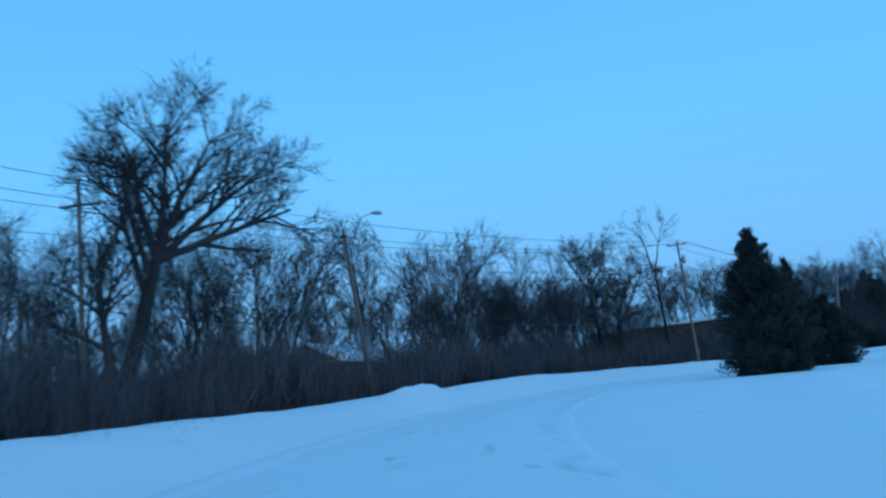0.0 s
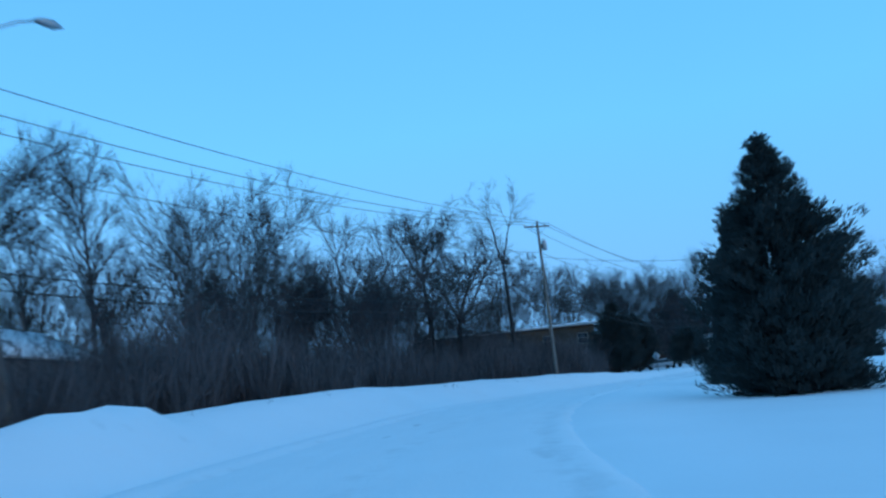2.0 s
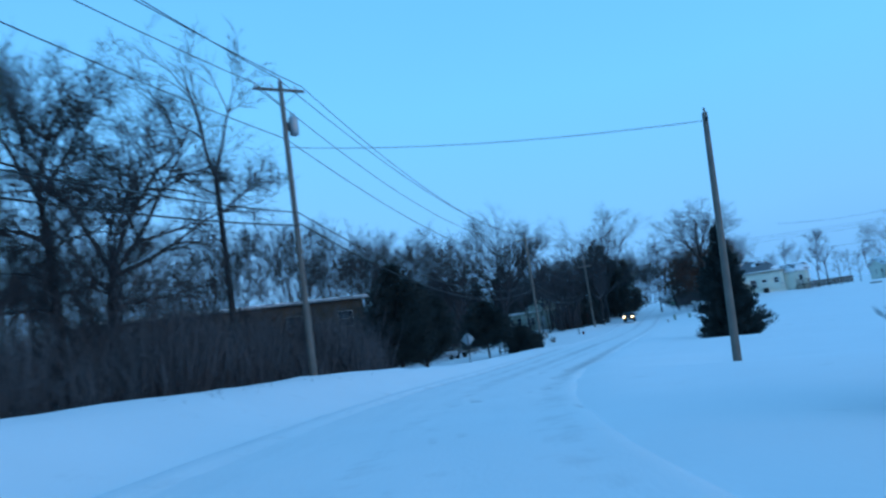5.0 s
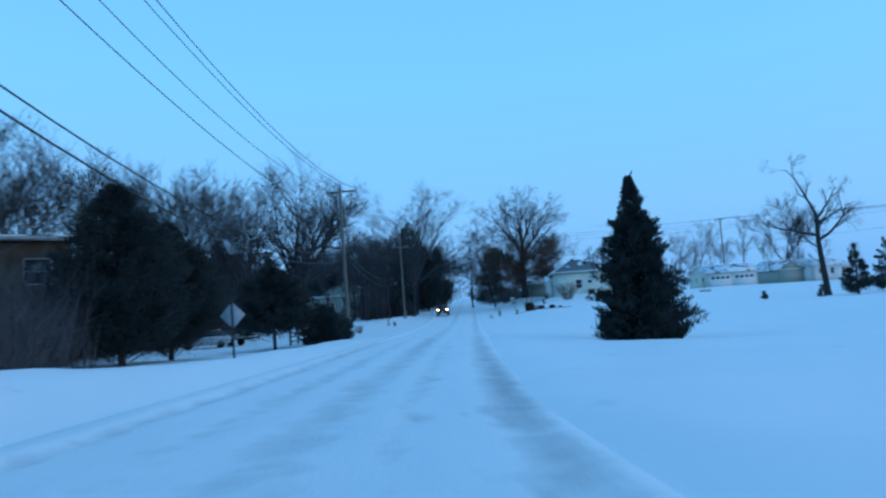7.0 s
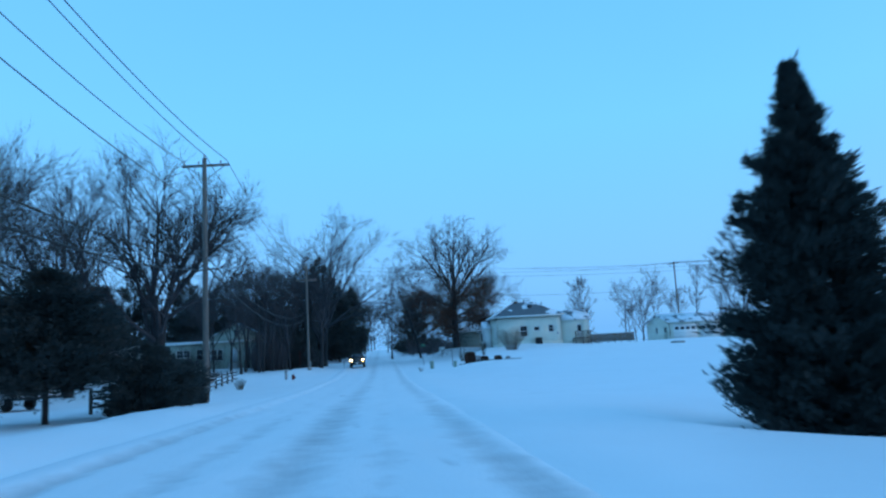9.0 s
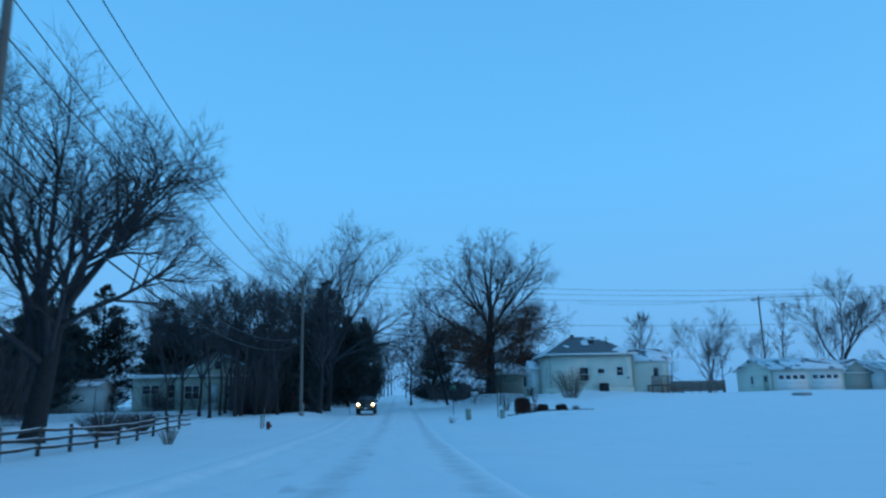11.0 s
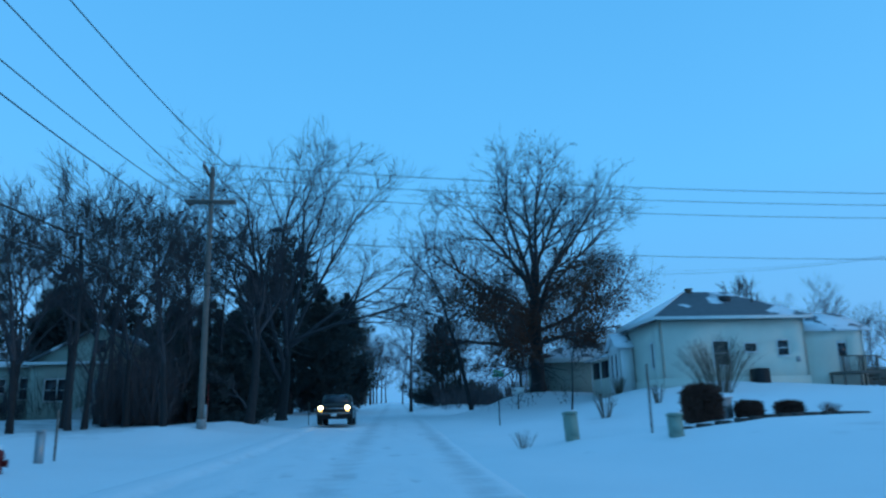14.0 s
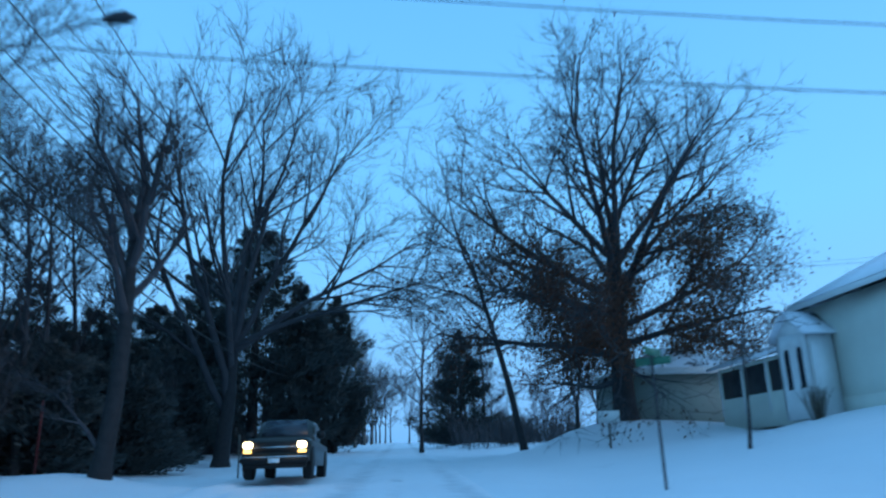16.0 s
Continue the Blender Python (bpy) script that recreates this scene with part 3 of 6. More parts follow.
def whorl(n, f, tilt, length, az=0.0, seed=1, bulge=0.0):
    """Limbs up a trunk, turning by the golden angle: f, tilt and length go from the lowest to the topmost limb."""
    rn = random.Random(seed)
    mix = lambda ab, t: ab[0] + (ab[1] - ab[0]) * t
    return [(az + 137.5 * k, mix(tilt, k / (n - 1)) + rn.uniform(-7, 7), mix(length, k / (n - 1)) * (1 + bulge * math.sin(math.pi * k / (n - 1))) * rn.uniform(0.85, 1.1), mix(f, k / (n - 1))) for k in range(n)]


def bare_tree(m, label, category="tree", group="", name="bare_tree", leaf_label="", **kw):
    trunk, crown, leaf = bare_tree_parts(**kw)
    ob = thing(name, m, label, category, group)
    part("trunk", trunk, M_BARK, ob, smooth=True)
    part("crown", crown, M_TWIG, ob)
    if leaf.n:
        part("foliage", leaf, M_OAKLEAF, ob, leaf_label)
    return ob


def conifer_parts(seed, h, w, n=520, blades=34, shape="cone", tip=0.32, clear=0.0, droop=0.0, slim=0.13, rag=0.3, fluff=1.0, lift=0.2):
    """An evergreen: trunk, and a crown of many branches with needle sprays. shape gives the outline."""
    rn = np.random.RandomState(seed)
    trunk, crown = Build(), Build()
    trunk.tube([(0, 0, -0.2), (0.02, 0.01, h * 0.5), (0.0, 0.03, h * 0.93)], [0.022 * h, 0.015 * h, 0.01], 7, False)
    A, B, W = [], [], []
    sa, sb, sr = [], [], []
    lob = rn.uniform(0, 6.28, 6)
    # boughs that stand out singly, each of several sprays
    nb = max(8, n // 4)
    b_t, b_az, b_out = rn.random_sample(nb) ** (1.2 if shape in ("cone", "tear") else 1.0), rn.uniform(0, 6.283, nb), rn.uniform(1 - rag, 1.0 + 0.6 * rag, nb)
    for i in range(n):
        k = i % nb
        t = min(0.99, max(0.0, b_t[k] + rn.normal() * 0.014)) if i % 3 else rn.random_sample() ** (1.2 if shape in ("cone", "tear") else 1.0)
        z = clear + (h - clear) * (0.02 + 0.96 * t)
        if shape == "cone":
            R = 0.5 * w * min(1.0, (1 - t) ** 0.78 * 1.08 + 0.01) * (0.85 + 0.15 * min(1, t / 0.1))
        elif shape == "tear":
            R = 0.5 * w * min(1.0, (1 - t) ** 0.72 * 1.45 + 0.01) * (0.76 + 0.24 * min(1, t / 0.2))
        elif shape == "egg":
            R = 0.5 * w * (max(0.0, 1 - (max(t - 0.22, 0) / 0.80) ** 1.6)) ** 0.85 * (0.72 + 0.28 * min(1, t / 0.15))
        else:
            R = 0.5 * w * math.sqrt(max(0.02, 1 - t ** 2.3)) * (0.8 + 0.2 * min(1, t / 0.2))
        az = b_az[k] + rn.normal() * 0.16 if i % 3 else rn.uniform(0, 6.283)
        R *= 1 + 0.12 * math.sin(3 * az + lob[0] + 5 * t) + 0.10 * math.sin(5 * az + lob[1] - 11 * t)
        R *= rn.uniform(0.40, 0.78) if i % 3 == 0 else b_out[k] * rn.uniform(0.82, 1.0)
        rise = rn.uniform(0.3, 1.15) * (0.6 if shape != "dome" else 0.35) - droop
        out = np.array([math.cos(az), math.sin(az), 0.0])
        tilt = rn.uniform(-1.2, 1.2)
        across = np.array([-math.sin(az), math.cos(az), 0.0])
        tip_p = out * R + np.array([0, 0, z])
        root = out * R * 0.12 + np.array([0, 0, max(0.05, z - rise * R * 0.8)])
        sa.append(root)
        sb.append(tip_p)
        sr.append(0.010 + 0.004 * R)
        u = 0.22 + 0.8 * rn.random_sample(blades) ** 0.75
        fan = (0.03 + 0.16 * R * np.sin(np.clip(u, 0, 1) * math.pi) ** 0.8) * fluff
        c = root + (tip_p - root) * u[:, None] + (across * math.cos(tilt) + np.array([0, 0, math.sin(tilt)])) * (rn.normal(size=blades) * fan)[:, None] + rn.normal(size=(blades, 3)) * (0.025 + 0.02 * R)
        d = (tip_p - root) / (np.linalg.norm(tip_p - root) + 1e-9)
        way = d * 0.9 + rn.normal(size=(blades, 3)) * 0.32 + np.array([0, 0, lift])
        way /= np.linalg.norm(way, axis=1)[:, None]
        ln = tip * rn.uniform(0.5, 1.15, blades) * (1.0 if t < 0.75 else 0.6)
        A.append(c)
        B.append(c + way * ln[:, None])
        W.append(ln * slim)
    for k in range(26):
        z = h * (0.86 + 0.13 * rn.random_sample())
        c = np.array([rn.normal() * 0.08, rn.normal() * 0.08, z])
        A.append(c[None])
        B.append((c + np.array([rn.normal() * 0.1, rn.normal() * 0.1, 0.3]))[None])
        W.append(np.array([0.06]))
    crown.spikes(sa, sb, sr)
    A, B = np.concatenate(A), np.concatenate(B)
    A[:, 2], B[:, 2] = np.maximum(A[:, 2], 0.03), np.maximum(B[:, 2], 0.02)
    crown.blades(A, B, np.concatenate(W))
    return trunk, crown


def conifer(m, label, name="conifer", category="conifer", group="", material=None, tuft=False, **kw):
    trunk, crown = conifer_parts(**kw)
    ob = thing(name, m, label, category, group)
    part("trunk", trunk, M_BARK, ob)
    part("crown", crown, material or M_NEEDLE, ob)
    if tuft:
        rn = np.random.RandomState(3)
        b = Build()
        c = np.array([0.1, 0.0, kw["h"] - 0.05]) + rn.normal(size=(260, 3)) * np.array([0.13, 0.13, 0.10])
        b.blades(c, c + rn.normal(size=(260, 3)) * 0.13, 0.035)
        part("top_tuft", b, material or M_NEEDLE, ob, "round bushy tuft at the tip")
    return ob


def shrub(m, label, seed, h, w, stems=40, fork=5, r=0.012, material=None, name="shrub", category="shrub", group=""):
    """A leafless bush: a vase of thin stems that fork."""
    rn = random.Random(seed)
    b, a0, a1, rr = Build(), [], [], []
    for _ in range(stems):
        az, out = rn.uniform(0, 6.28), w * 0.5 * math.sqrt(rn.random())
        top = np.array([math.cos(az) * out, math.sin(az) * out, h * rn.uniform(0.7, 1.0) * (1 - 0.25 * (2 * out / w) ** 2)])
        root = np.array([math.cos(az) * out * 0.28, math.sin(az) * out * 0.28, -0.1])
        mid = root + (top - root) * 0.5 + np.array([0, 0, h * 0.08])
        b.tube([root, mid, top], [r * 1.4, r, r * 0.4], 3, False)
        for _ in range(fork):
            t = rn.uniform(0.25, 1.0)
            q = mid + (top - mid) * (2 * t - 1) if t > 0.5 else root + (mid - root) * 2 * t
            a0.append(q)
            a1.append(q + np.array([rn.gauss(0, 0.12) + math.cos(az) * 0.1, rn.gauss(0, 0.12) + math.sin(az) * 0.1, rn.uniform(0.1, 0.32)]) * h * 0.55)
            rr.append(r * 0.6)
    b.spikes(a0, a1, rr)
    ob = new(name, b.mesh(name, material or M_SHRUB))
    ob.matrix_basis = m
    return tagged(ob, label, category, group)


# evergreens on the open field beside the bend
conifer(on_land(43.2, 15.7), "broad dense dark evergreen with a bushy tip on the snow", tuft=True, seed=1, h=8.2, w=5.4, n=1150, blades=84, shape="tear", tip=0.26, rag=0.38, slim=0.09, fluff=0.8, lift=0.55)
conifer(on_land(58.1, 19.8), "pointed dark evergreen standing in snow beside a broader one", seed=2, h=8.5, w=4.3, n=960, blades=84, shape="cone", tip=0.26, rag=0.42, slim=0.09, fluff=0.8, lift=0.55)
conifer(on_land(58.9, 17.9), "shorter dark evergreen grown together with a pointed one", seed=6, h=5.4, w=3.9, n=640, blades=80, shape="egg", tip=0.2, rag=0.28, slim=0.09, fluff=0.8, lift=0.55)
conifer(on_land(104.9, 16.9), "tall conical dark evergreen alone on the snow field", seed=5, h=8.6, w=4.9, n=1250, blades=84, shape="cone", tip=0.26, rag=0.40, slim=0.09, fluff=0.8, lift=0.55)

# evergreens by the driveway
for x, y, h, w, s in ((105.2, 42.4, 9.0, 7.4, 11), (110.0, 41.5, 7.6, 7.0, 12)):
    conifer(on_land(x, y), "big dark arborvitae with a rounded outline by the driveway", name="arborvitae", category="evergreen tree", group="arborvitae by the driveway",
            seed=s, h=h, w=w, n=1100, blades=80, shape="egg", tip=0.22, clear=1.2, rag=0.10)
conifer(on_land(120.0, 37.5), "small round-headed dark evergreen on a short bare trunk", name="round_headed_tree", category="evergreen tree", seed=14, h=5.7, w=5.8, n=760, blades=76, shape="dome", tip=0.22, clear=1.3, rag=0.10)
for x, y, h, w, s in ((120.6, 34.2, 2.7, 4.0, 15), (123.8, 34.0, 2.4, 3.8, 16), (126.4, 33.8, 1.9, 2.8, 17)):
    conifer(on_land(x, y), "low spreading dark evergreen bush beside the utility pole", name="evergreen_bush", category="bush", group="bushes by the utility pole", seed=s, h=h, w=w, n=360, blades=60, shape="dome", tip=0.18, rag=0.10)

# evergreens along the far road
PINE = dict(name="pine", category="pine tree", material=M_PINE, rag=0.42, slim=0.10, fluff=1.5)
conifer(on_land(226, 25.0), "tall ragged dark pine beside the road", group="roadside pines", seed=21, h=19.6, w=11.4, n=330, blades=110, shape="egg", tip=0.5, clear=1.5, **PINE)
conifer(on_land(236, 18.6), "dark pine with shaggy boughs beside the road", group="roadside pines", seed=22, h=14.6, w=8.0, n=290, blades=110, shape="egg", tip=0.5, clear=1.0, **PINE)
conifer(on_land(228, 21.5), "broad dark pine beside the road", group="roadside pines", seed=29, h=14.0, w=9.0, n=260, blades=110, shape="egg", tip=0.5, clear=1.2, **PINE)
conifer(on_land(224, 29.0), "dark pine in the grove by the road", group="roadside pines", seed=23, h=15.0, w=9.0, n=260, blades=100, shape="egg", tip=0.5, clear=0.8, **PINE)
conifer(on_land(244, 22.5), "dark pine farther along the road", group="roadside pines", seed=28, h=13.4, w=8.0, n=180, blades=90, shape="egg", tip=0.55, clear=1.0, **PINE)
for x, y, h, w, s in ((196.0, 29.6, 4.8, 5.0, 24), (200.5, 28.2, 5.2, 5.4, 25), (205, 29.0, 5.8, 5.8, 26), (199.0, 32.4, 5.6, 5.6, 41), (203.5, 32.0, 6.4, 6.4, 42), (211, 28.0, 6.0, 6.0, 43)):
    conifer(on_land(x, y), "dense dark evergreen bush at the edge of the grove", name="evergreen_bush", category="bush", group="bushes in the grove", material=M_PINE, seed=s, h=h, w=w, n=230, blades=50, shape="dome", tip=0.36, rag=0.25)
conifer(on_land(243.9, 5.4), "dark conical spruce beside the road", name="spruce", category="spruce tree", seed=27, h=12.3, w=11.0, n=420, blades=64, shape="cone", tip=0.38, clear=1.2, rag=0.25)
for x, y, h, w, s in ((238, 35, 14, 9, 44), (244, 40, 15, 10, 45), (234, 44, 15, 9, 46), (250, 33, 14, 9, 47), (226, 37, 11, 8, 48), (222, 46, 13, 9, 49), (214, 62, 16, 9, 31), (222, 56, 18, 9.5, 32), (231, 49, 17, 9, 33), (206, 65, 13, 8, 34), (228, 66, 18, 10, 38), (218, 60, 15, 9, 39), (209, 60, 13, 9, 40)):
    conifer(on_land(x, y), "dark pine behind the sage-coloured house", group="pines behind the house", seed=s, h=h, w=w * 1.3, n=330, blades=80, shape="egg", tip=0.6, clear=1.0, **PINE)
for x, y, h, w, s in ((138.9, -17.2, 5.0, 3.3, 35), (146, -25.5, 5.8, 4.4, 36), (150, -33, 5.0, 4.2, 37)):
    conifer(on_land(x, y), "young dark spruce on the snowy lawn", name="young_spruce", category="spruce tree", group="young spruces", seed=s, h=h, w=w, n=170, blades=44, shape="cone", tip=0.3, clear=0.5)

# single leafless trees
bare_tree(on_land(11.2, 26.4), "large leafless tree with a leaning trunk behind the snowbank", seed=41, h=15.0, r0=0.40, spread=6.0, start=0.50, lean=(0.21, -0.19), up=0.06, crook=0.07, n1=9, n2=7, n3=5, twigs=4, twig_r=0.012, fork_angle=(24, 50),
          limbs=((136, 8, 5.2, 1.0), (-44, 14, 5.5, 1.0), (-60, 38, 5.3, 1.0), (-30, 56, 5.4, 1.0), (-44, 70, 5.6, 1.0), (136, 20, 5.0, 0.8), (150, 6, 7.2, 0.22), (46, 34, 4.8, 0.95), (-134, 30, 4.6, 0.9)))
bare_tree(on_land(83.5, 45.3), "slender forked leafless tree with a broken stub at its fork", seed=42, h=18.2, r0=0.25, limb_r=0.5, spread=3.0, start=0.69, lean=(-0.02, 0.02), n1=7, n2=5, n3=4, twigs=3, crook=0.09, up=0.12, twig_r=0.012, fork_angle=(20, 46),
          limbs=((126, 22, 6.4, 1.0), (-54, 12, 6.4, 1.0), (30, 8, 0.9, 1.0), (-54, 48, 3.0, 0.84), (126, 64, 2.4, 0.93), (-54, 66, 1.8, 0.66), (126, 58, 2.2, 0.72)))
bare_tree(on_land(76.4, 50.1), "dark leafless tree with dense crooked branches behind the thicket", seed=52, h=16.5, r0=0.30, limb_r=0.42, spread=6.0, start=0.62, n1=9, n2=7, n3=5, twigs=3, crook=0.12, up=0.10, twig_r=0.016, fork_angle=(26, 56),
          limbs=[(126, 24, 6.6, 1.0), (-54, 14, 6.4, 1.0), (-54, 40, 5.6, 1.0)] + whorl(10, (0.42, 0.96), (84, 40), (5.2, 5.0), 30, 11))
bare_tree(on_land(75.2, 46.8), "leafless tree with a long limb slanting out over the brush", seed=53, h=14.5, r0=0.30, limb_r=0.5, spread=6.0, start=0.46, lean=(0.02, -0.03), n1=9, n2=6, n3=5, twigs=3, crook=0.12, up=0.12, twig_r=0.015, fork_angle=(26, 56),
          limbs=((-54, 44, 7.8, 0.95), (-54, 66, 7.0, 0.95), (-50, 10, 8.4, 1.0), (126, 26, 7.2, 1.0), (126, 60, 5.5, 0.85), (40, 30, 6.0, 0.95), (-140, 36, 6.0, 0.9), (-54, 80, 5.0, 0.75)))
bare_tree(on_land(153.0, 40.0), "huge leafless tree with many upswept limbs by the fence", group="trees by the rail fence", seed=43, h=20.0, r0=0.62, limb_r=0.5, spread=8.0, start=0.32, lean=(0.0, -0.10), up=0.14, crook=0.085, n1=10, n2=7, n3=5, twigs=3, twig_r=0.014, fork_angle=(20, 48),
          limbs=((80, 4, 12.5, 0.35), (80, 28, 10.5, 0.45), (170, 22, 9.5, 0.6), (-100, 12, 10.2, 0.85), (-100, 28, 9.6, 0.95), (-110, 45, 8.6, 1.0), (-95, 62, 7.4, 0.9), (-150, 36, 8.0, 0.85), (-20, 30, 9.5, 0.8), (120, 46, 8.4, 0.6), (-160, 60, 6.2, 0.7)))
bare_tree(on_land(147.0, 44.5), "tall leafless tree with several trunks behind the fence", group="trees by the rail fence", seed=44, h=16.0, r0=0.46, spread=6.0, start=0.1, leaders=5, n1=10, n2=7, n3=6, twigs=3, up=0.14, fan=(6, 42), crook=0.08)
bare_tree(on_land(189.8, 25.9), "leafless roadside tree with a thick trunk and bent side stem", group="roadside trees", seed=45, h=12.6, r0=0.28, spread=3.0, start=0.62, lean=(0.0, -0.13), up=0.12, crook=0.08, n1=6, n2=5, n3=4, twigs=3, twig_r=0.011, fork_angle=(22, 46),
          limbs=[(80, 24, 2.4, 0.10)] + whorl(9, (0.55, 1.0), (46, 8), (3.2, 4.6), 40, 5))
bare_tree(on_land(207.5, 24.9), "tall many-stemmed leafless tree spreading towards the road", group="roadside trees", seed=46, h=22.0, r0=0.50, limb_r=0.52, spread=8.5, start=0.30, lean=(0.0, -0.05), up=0.10, crook=0.085, n1=9, n2=6, n3=5, twigs=3, twig_r=0.017, fork_angle=(20, 48),
          limbs=((80, 30, 15.0, 0.45), (95, 14, 16.5, 0.5), (170, 22, 15.0, 0.8), (80, 4, 14.5, 1.0), (-100, 14, 14.5, 1.0), (-90, 32, 14.0, 1.0), (-105, 50, 13.5, 0.95), (-20, 30, 12.0, 0.9), (-110, 66, 12.0, 1.0)))
bare_tree(on_land(203.2, 4.6), "large spreading oak holding dry brown leaves low down", name="oak_tree", category="oak tree", leaf_label="dry brown leaves", seed=47, h=19.4, r0=0.62, spread=13.5, start=0.53, up=0.05, crook=0.075, n1=8, n2=6, n3=4, twigs=3, twig_r=0.015, fork_angle=(26, 54),
          leaves=46, leaf_band=(2.4, 11.4, 8.8), limb_r=0.40, limbs=whorl(22, (0.22, 1.0), (96, 14), (8.2, 7.2), 20, 3, 0.34))
bare_tree(on_land(200.8, 10.6), "thin crooked leafless tree leaning beside the road", seed=48, h=14.0, r0=0.17, spread=4.6, start=0.55, lean=(-0.05, 0.22), up=0.02, crook=0.13, n1=6, n2=5, n3=4, twigs=3, twig_r=0.010, fork_angle=(26, 56),
          limbs=((80, 30, 6.5, 1.0), (95, 8, 6.8, 1.0), (80, 62, 4.8, 0.85), (-100, 45, 4.5, 0.9), (60, 50, 4.2, 0.65), (-80, 70, 3.2, 0.6), (170, 50, 3.6, 0.75)))
bare_tree(on_land(144.6, -17.5), "dark leafless tree with a few thick crooked limbs on the lawn", seed=49, h=14.8, r0=0.36, lean=(0.0, 0.0), spread=4.0, start=0.60, n1=5, n2=4, n3=4, twigs=3, crook=0.11, up=0.10, twig_r=0.013, fork_angle=(26, 58),
          limbs=((80, 20, 6.2, 1.0), (80, 76, 6.0, 0.76), (-100, 68, 5.4, 0.70), (-95, 42, 4.2, 0.96), (170, 55, 4.0, 0.85), (80, 55, 3.4, 0.60), (-100, 78, 3.8, 0.9)))
bare_tree(on_land(187.8, 7.4), "young thin leafless tree on the snowy verge", name="sapling", seed=50, h=5.6, r0=0.055, spread=1.4, start=0.45, n1=7, n2=4, n3=3, twigs=2)
bare_tree(on_land(183.0, 33.4), "dead tree with a snapped-off hooked top", name="dead_tree", seed=51, h=10.3, r0=0.15, spread=2.0, start=0.92, crook=0.1, n1=2, n2=2, n3=2, twigs=2, twig_r=0.012, limbs=((80, 66, 1.5, 1.0), (-60, 60, 1.6, 0.7), (150, 50, 1.3, 0.55)))

# repeated leafless trees: a few shapes, each copied
KINDS = []
for s, kw in enumerate((dict(h=17, r0=0.24, spread=4.2, start=0.30, leaders=4, fan=(8, 30), up=0.1, n1=8, n2=6, n3=5, twigs=3, twig_r=0.018, crook=0.07), dict(h=14, r0=0.26, spread=4.4, start=0.16, leaders=6, fan=(6, 32), up=0.16, n1=6, n2=5, n3=5, twigs=3, twig_r=0.018, crook=0.07),
                        dict(h=16, r0=0.20, spread=3.0, start=0.4, n1=12, n2=6, n3=5, twigs=3, twig_r=0.018, crook=0.08), dict(h=13, r0=0.34, spread=4.8, start=0.28, leaders=4, fan=(12, 42), n1=8, n2=6, n3=5, twigs=3, twig_r=0.018, crook=0.11),
                        dict(h=13, r0=0.17, spread=2.6, start=0.25, n1=13, n2=6, n3=4, twigs=3, twig_r=0.018, crook=0.08),
                        dict(h=14, r0=0.22, spread=4.2, start=0.26, leaders=4, fan=(8, 32), up=0.12, n1=7, n2=5, n3=4, twigs=3, twig_r=0.017, crook=0.07), dict(h=15, r0=0.22, spread=3.6, start=0.3, n1=13, n2=5, n3=4, twigs=3, twig_r=0.017, crook=0.08))):
    KINDS.append((kw["h"], bare_tree_parts(seed=60 + s, fork_angle=(14, 38), **kw)))
KIND_MESHES = [(h, t.mesh("trunk", M_BARK, True), c.mesh("crown", M_TWIG)) for h, (t, c, _) in KINDS]


def common_tree(x, y, height, kind, rn, label, group):
    h, tm, cm = KIND_MESHES[kind]
    s = height / h
    ob = thing("bare_tree", on_land(x, y, 0, rn.uniform(0, 360)) @ Matrix.Diagonal((s * rn.uniform(0.9, 1.1), s * rn.uniform(0.9, 1.1), s, 1)), label, "tree", group)
    for nm, me in (("trunk", tm), ("crown", cm)):
        new(nm, me).parent = ob
    return ob


rn = random.Random(7)
# the wood behind the snowbank: the nearer belt, then deeper rows
BELT = [(x, 44 + 0.05 * x + rn.uniform(-3.0, 4.0) + max(0, 30 - x) * 0.1) for x in np.arange(-26, 86, 2.9)]
for x, y in BELT:
    if math.hypot(x - 33, y - 46) < 6.0:
        continue
    common_tree(x + rn.uniform(-2, 2), y, rn.uniform(5.5, 8.5), rn.randrange(5), rn, "leafless tree in the thicket behind the snowbank", "trees of the near thicket")
for x in np.arange(-46, 92, 2.8):
    common_tree(x + rn.uniform(-2, 2), 60 + rn.uniform(-5, 8), rn.uniform(9.5, 13.0), rn.randrange(3), rn, "leafless tree in the wood", "trees of the wood")
for x in range(-44, 150, 4):
    common_tree(x + rn.uniform(-4, 4), 84 + rn.uniform(-9, 14), rn.uniform(13, 18), 5 + rn.randrange(2), rn, "leafless tree deep in the wood", "trees of the far wood")
for x, y, h, k in ((58.7, 56.5, 17.0, 0), (61.7, 45.2, 12.2, 1), (66.7, 51.6, 14.4, 3), (47.6, 58.4, 19.0, 2), (55, 57, 17, 0), (40, 45, 12.5, 1), (36, 55, 16, 0), (21, 42, 13.0, 1), (24, 44.5, 13.5, 0), (2, 38, 11.5, 1), (-8, 36, 11, 3), (8, 41, 12, 0), (16, 45, 12.5, 2), (90, 49, 9.5, 1), (-14, 40, 13, 1), (-4, 44, 14, 0), (4, 48, 14, 2), (12, 50, 14, 3), (18, 52, 15, 0), (28, 56, 15, 1), (-20, 46, 14, 0), (32, 54, 14.5, 3), (-10, 48, 14, 1), (0, 54, 15, 0), (8, 55, 14, 2), (-6, 52, 14, 2), (62, 47, 10.5, 1), (68, 46.5, 10, 0), (56, 49.5, 11, 2), (52, 50, 11.5, 1), (6, 44, 12, 4), (-18, 52, 15, 1)):
    common_tree(x, y, h, k, rn, "upswept leafless tree at the edge of the wood", "trees at the edge of the wood")
